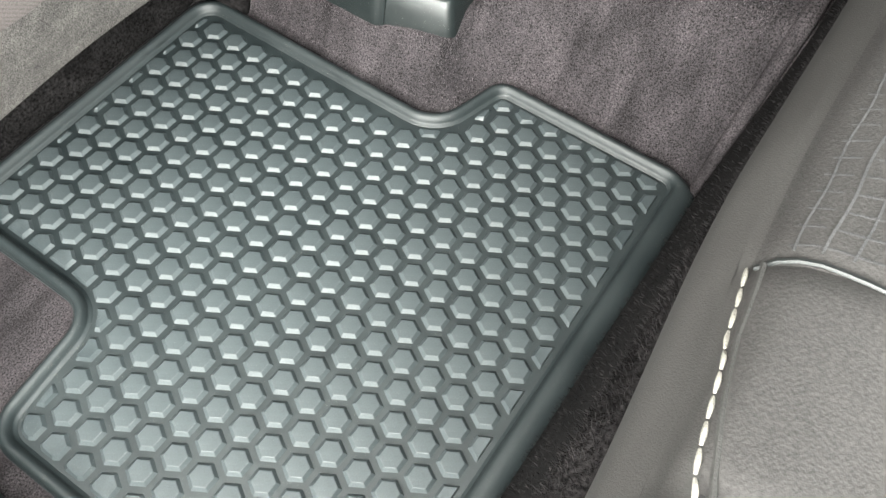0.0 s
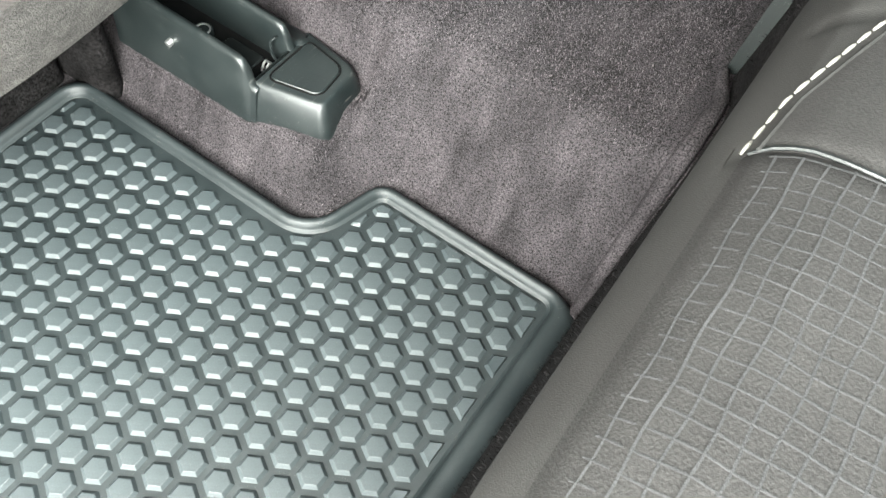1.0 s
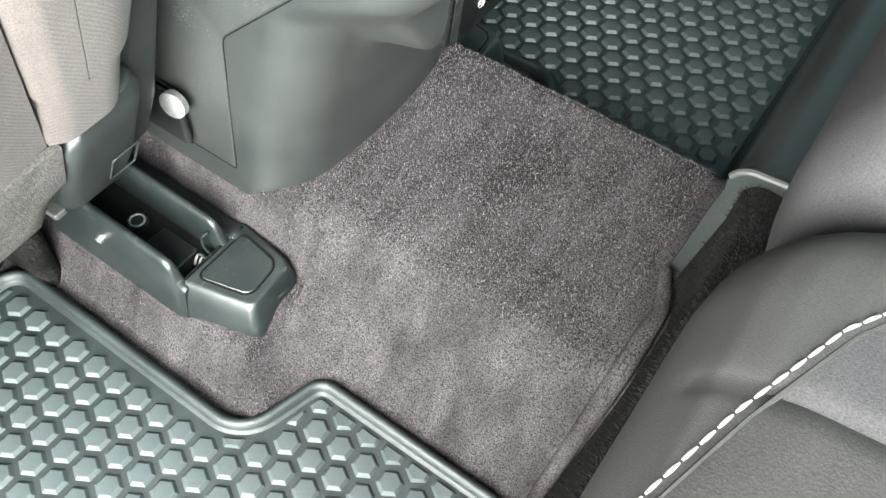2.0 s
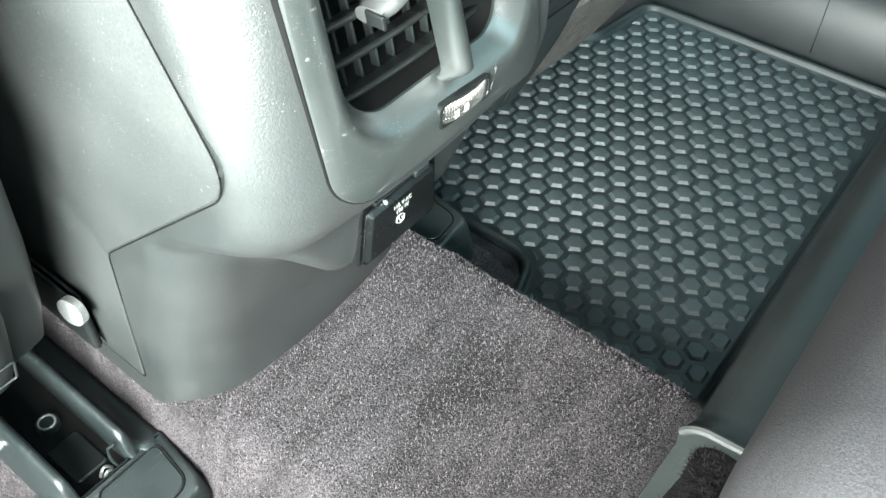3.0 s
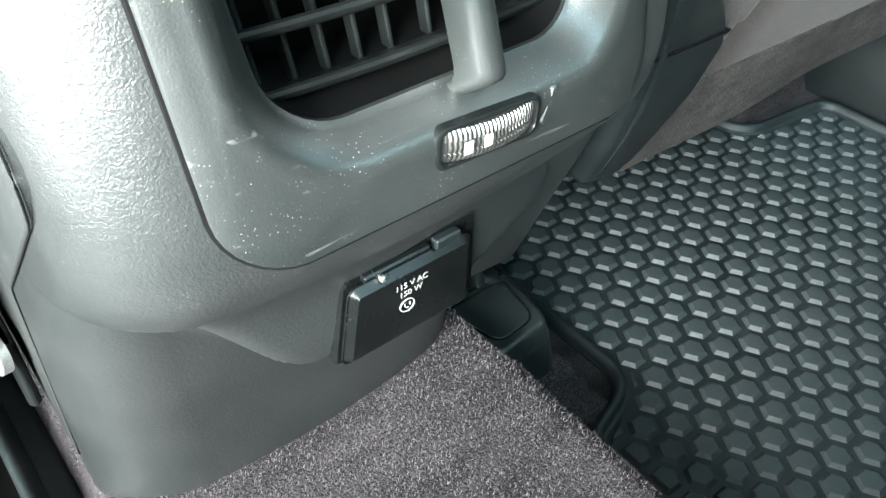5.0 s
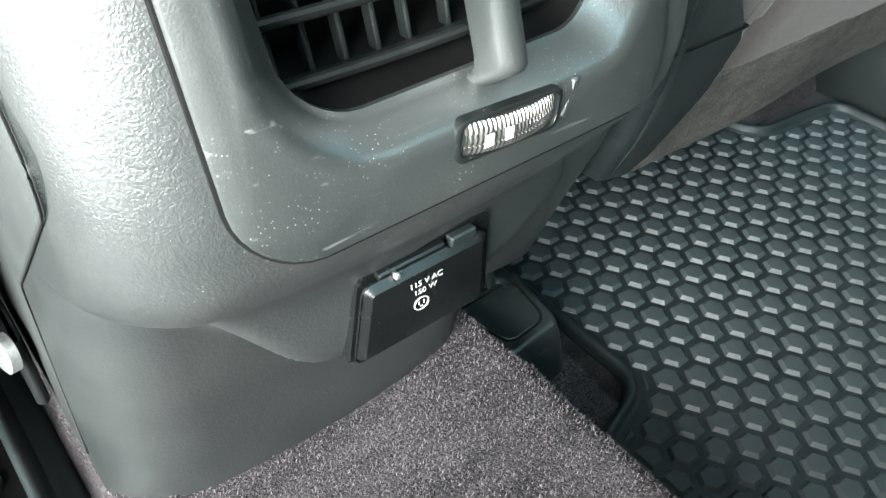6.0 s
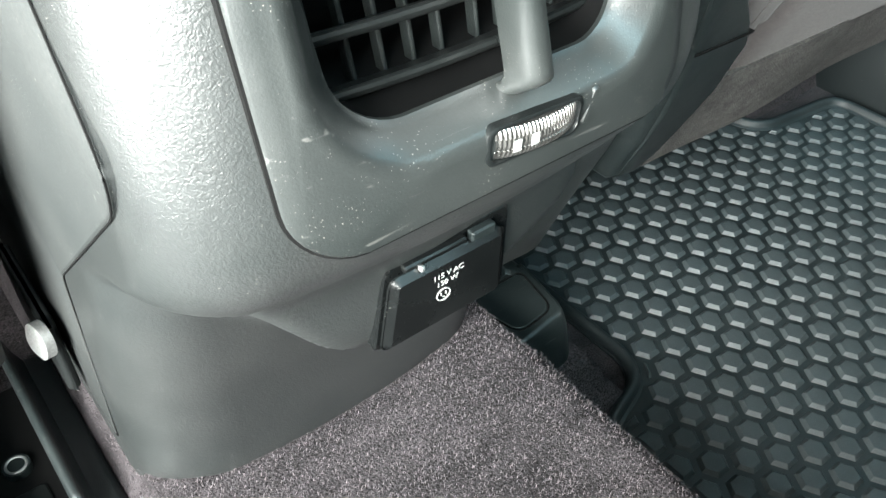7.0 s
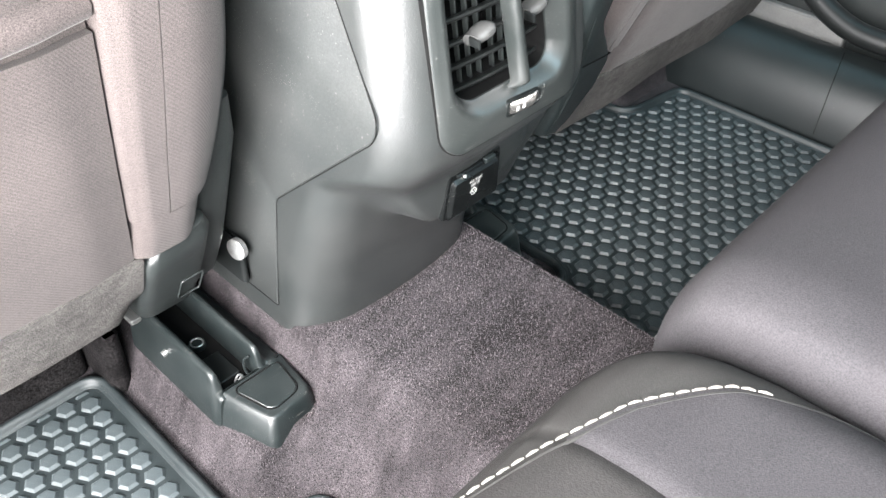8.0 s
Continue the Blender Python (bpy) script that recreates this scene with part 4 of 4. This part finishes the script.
for y, z in prof:
    rows.append([(x, y + 0.003 * step(0.016, 0.004, x + 0.022), z + 0.002 * step(0.016, 0.004, x + 0.022)) for x in lin(-0.022, 0.006, 14) + lin(0.02, 0.80, 48)])
a = quad_grid(bm, rows)
b = quad_grid(bm, [[(x, y - 0.014, z - 0.010) for x, y, z in r] for r in rows])
for i in range(len(prof) - 1):
    bm.faces.new((a[i][0], a[i + 1][0], b[i + 1][0], b[i][0]))
bead = [(-0.0215, y + 0.003, z + 0.002) for y, z in prof[6:]]
step_cover = tagged(part("step_cover", bm, PLASTIC, sharp=50), "smooth dark plastic step cover below the rear cushion", "trim panel", kind="structure")

# Paler grey than the cover, putting the lit lip into the colour.
part("end_bead", tube(curve_points(bead, 3), 0.0024, 8), KNOB, step_cover)

# ---- sills and door trim ----
def sill(sign, x, name):
    bm = bmesh.new()
    prof = [(0.000, -0.005), (0.003, 0.025), (0.008, 0.050), (0.016, 0.071), (0.026, 0.088), (0.039, 0.101), (0.055, 0.110), (0.075, 0.115), (0.095, 0.113), (0.11, 0.06)]
    quad_grid(bm, [[(x + sign * d, y, z) for y in lin(-0.02, 1.05, 40)] for d, z in prof])
    return tagged(part(name, bm, SILL, sharp=50), "dark moulded plastic door sill trim", "sill trim", kind="structure")


far_sill = sill(1, 0.735, "trim_sill_far")
sill(-1, -0.690, "trim_sill_near")
seam = [(0.7352 + d, 0.128 + 0.25 * d, z + 0.0002) for d, z in ((0.0012, 0.012), (0.003, 0.025), (0.008, 0.050), (0.016, 0.071), (0.026, 0.088), (0.039, 0.101), (0.055, 0.110), (0.075, 0.115))]
part("seam", tube(seam, 0.0006, 6), DEEP, far_sill)
tagged(part("trim_sill_plate", block(0.848, 0.866, 0.165, 0.52, 0.0, 0.136, 0.004, 0.003), PAINT), "pale painted door opening edge beside the sill", "sill trim", kind="structure")
seal = curve_points([(0.835, 0.34, 0.26), (0.826, 0.255, 0.205), (0.818, 0.205, 0.172), (0.812, 0.150, 0.152), (0.810, 0.09, 0.148), (0.810, -0.05, 0.150), (0.812, -0.20, 0.152)], 6)
tagged(part("trim_door_seal", tube(seal, 0.017, 12), BLACK), "black rubber door seal along the far sill", "door seal", kind="structure")

# ---- shell of the cabin ----
def wall(name, x0, x1, y0, y1, z0, z1, mat, label):
    return tagged(part(name, block(x0, x1, y0, y1, z0, z1, 0.004, 0.002), mat), label, "cabin", kind="structure")


wall("ceiling", -0.95, 1.00, -0.95, 1.35, 1.16, 1.20, HEADLINER, "light grey headliner")
wall("wall_front", -0.95, 1.00, 1.06, 1.10, 0.0, 1.15, BLACK, "dark dashboard side of the cabin")
wall("wall_rear", -0.95, 1.00, -0.90, -0.62, 0.0, 1.15, FABRIC, "grey rear seat back")
wall("door_1", 0.87, 0.95, -0.95, 1.05, 0.0, 0.75, PLASTIC, "closed far door with dark plastic trim")
wall("pillar_1", 0.87, 0.95, 0.40, 0.52, 0.76, 1.155, HEADLINER, "unseen door pillar")
# door_2 and the widened pillar_2 are unseen, added to block light from the left.
wall("door_2", -0.95, -0.87, 0.565, 1.05, 0.0, 1.15, PLASTIC, "unseen front door wall added to block light")
wall("pillar_2", -0.95, -0.86, 0.30, 0.56, 0.0, 1.155, HEADLINER, "unseen door pillar")
wall("floor_under", -0.95, 1.0, -0.90, 1.35, -0.06, -0.012, DEEP, "dark floor pan below the carpet")

# ---- loose pile of the carpet ----
rng = np.random.default_rng(4)
verts, faces = [], []
for _ in range(110000):
    x, y = rng.uniform(-0.275, 0.15), rng.uniform(0.0, 0.42) if rng.random() < 0.85 else rng.uniform(0.0, 0.5)
    if x < -0.205 - 0.062 * step(0.165, 0.215, y):
        continue
    z = floor_z(x, y)
    a, lean_by, n = rng.uniform(0, 6.283), rng.uniform(0.3, 1.3), rng.uniform(0.0010, 0.0027)
    w = rng.uniform(0.00014, 0.00032)
    d = Vector((math.cos(a) * math.sin(lean_by), math.sin(a) * math.sin(lean_by), math.cos(lean_by))) * n
    sdir = Vector((-math.sin(a), math.cos(a), 0)) * w
    p = Vector((x, y, z - 0.0002))
    k = len(verts)
    verts += [p - sdir, p + sdir, p + d + sdir * 0.5, p + d - sdir * 0.5]
    faces.append((k, k + 1, k + 2, k + 3))
me = bpy.data.meshes.new("carpet_pile")
me.from_pydata(verts, [], faces)
me.materials.append(PILE)
tagged(new("carpet_pile", me), "short loose fibres of the dark carpet", "carpet pile", kind="stuff")
verts, faces = [], []
edge = [(-0.012, 0.0), (-0.018, 0.03), (-0.029, 0.12), (-0.041, 0.21)] + arc + [(-0.080, 0.248)]
for _ in range(14000):
    x, i, t = rng.uniform(-0.66, -0.02), rng.integers(0, len(edge) - 1), rng.random()
    (y0, z0), (y1, z1) = edge[i], edge[i + 1]
    s = step(-0.065, -0.025, x)
    p = Vector((x, y0 + (y1 - y0) * t + riser_shift(x), z0 + (z1 - z0) * t - 0.006 * s * step(0.1, 0.2, z0 + (z1 - z0) * t)))
    out = Vector((0, z1 - z0, y0 - y1)).normalized()
    d = (out + Vector((rng.normal(0, 0.6), rng.normal(0, 0.6), rng.normal(0, 0.6)))).normalized() * rng.uniform(0.0012, 0.0036)
    sdir = d.cross(out).normalized() * rng.uniform(0.00014, 0.0003)
    k = len(verts)
    verts += [p - sdir, p + sdir, p + d + sdir * 0.5, p + d - sdir * 0.5]
    faces.append((k, k + 1, k + 2, k + 3))
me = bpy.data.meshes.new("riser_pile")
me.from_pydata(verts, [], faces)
me.materials.append(SHADED_CARPET)
tagged(new("riser_pile", me), "short loose carpet fibres on the step, blackened for its shade", "carpet pile", kind="stuff")
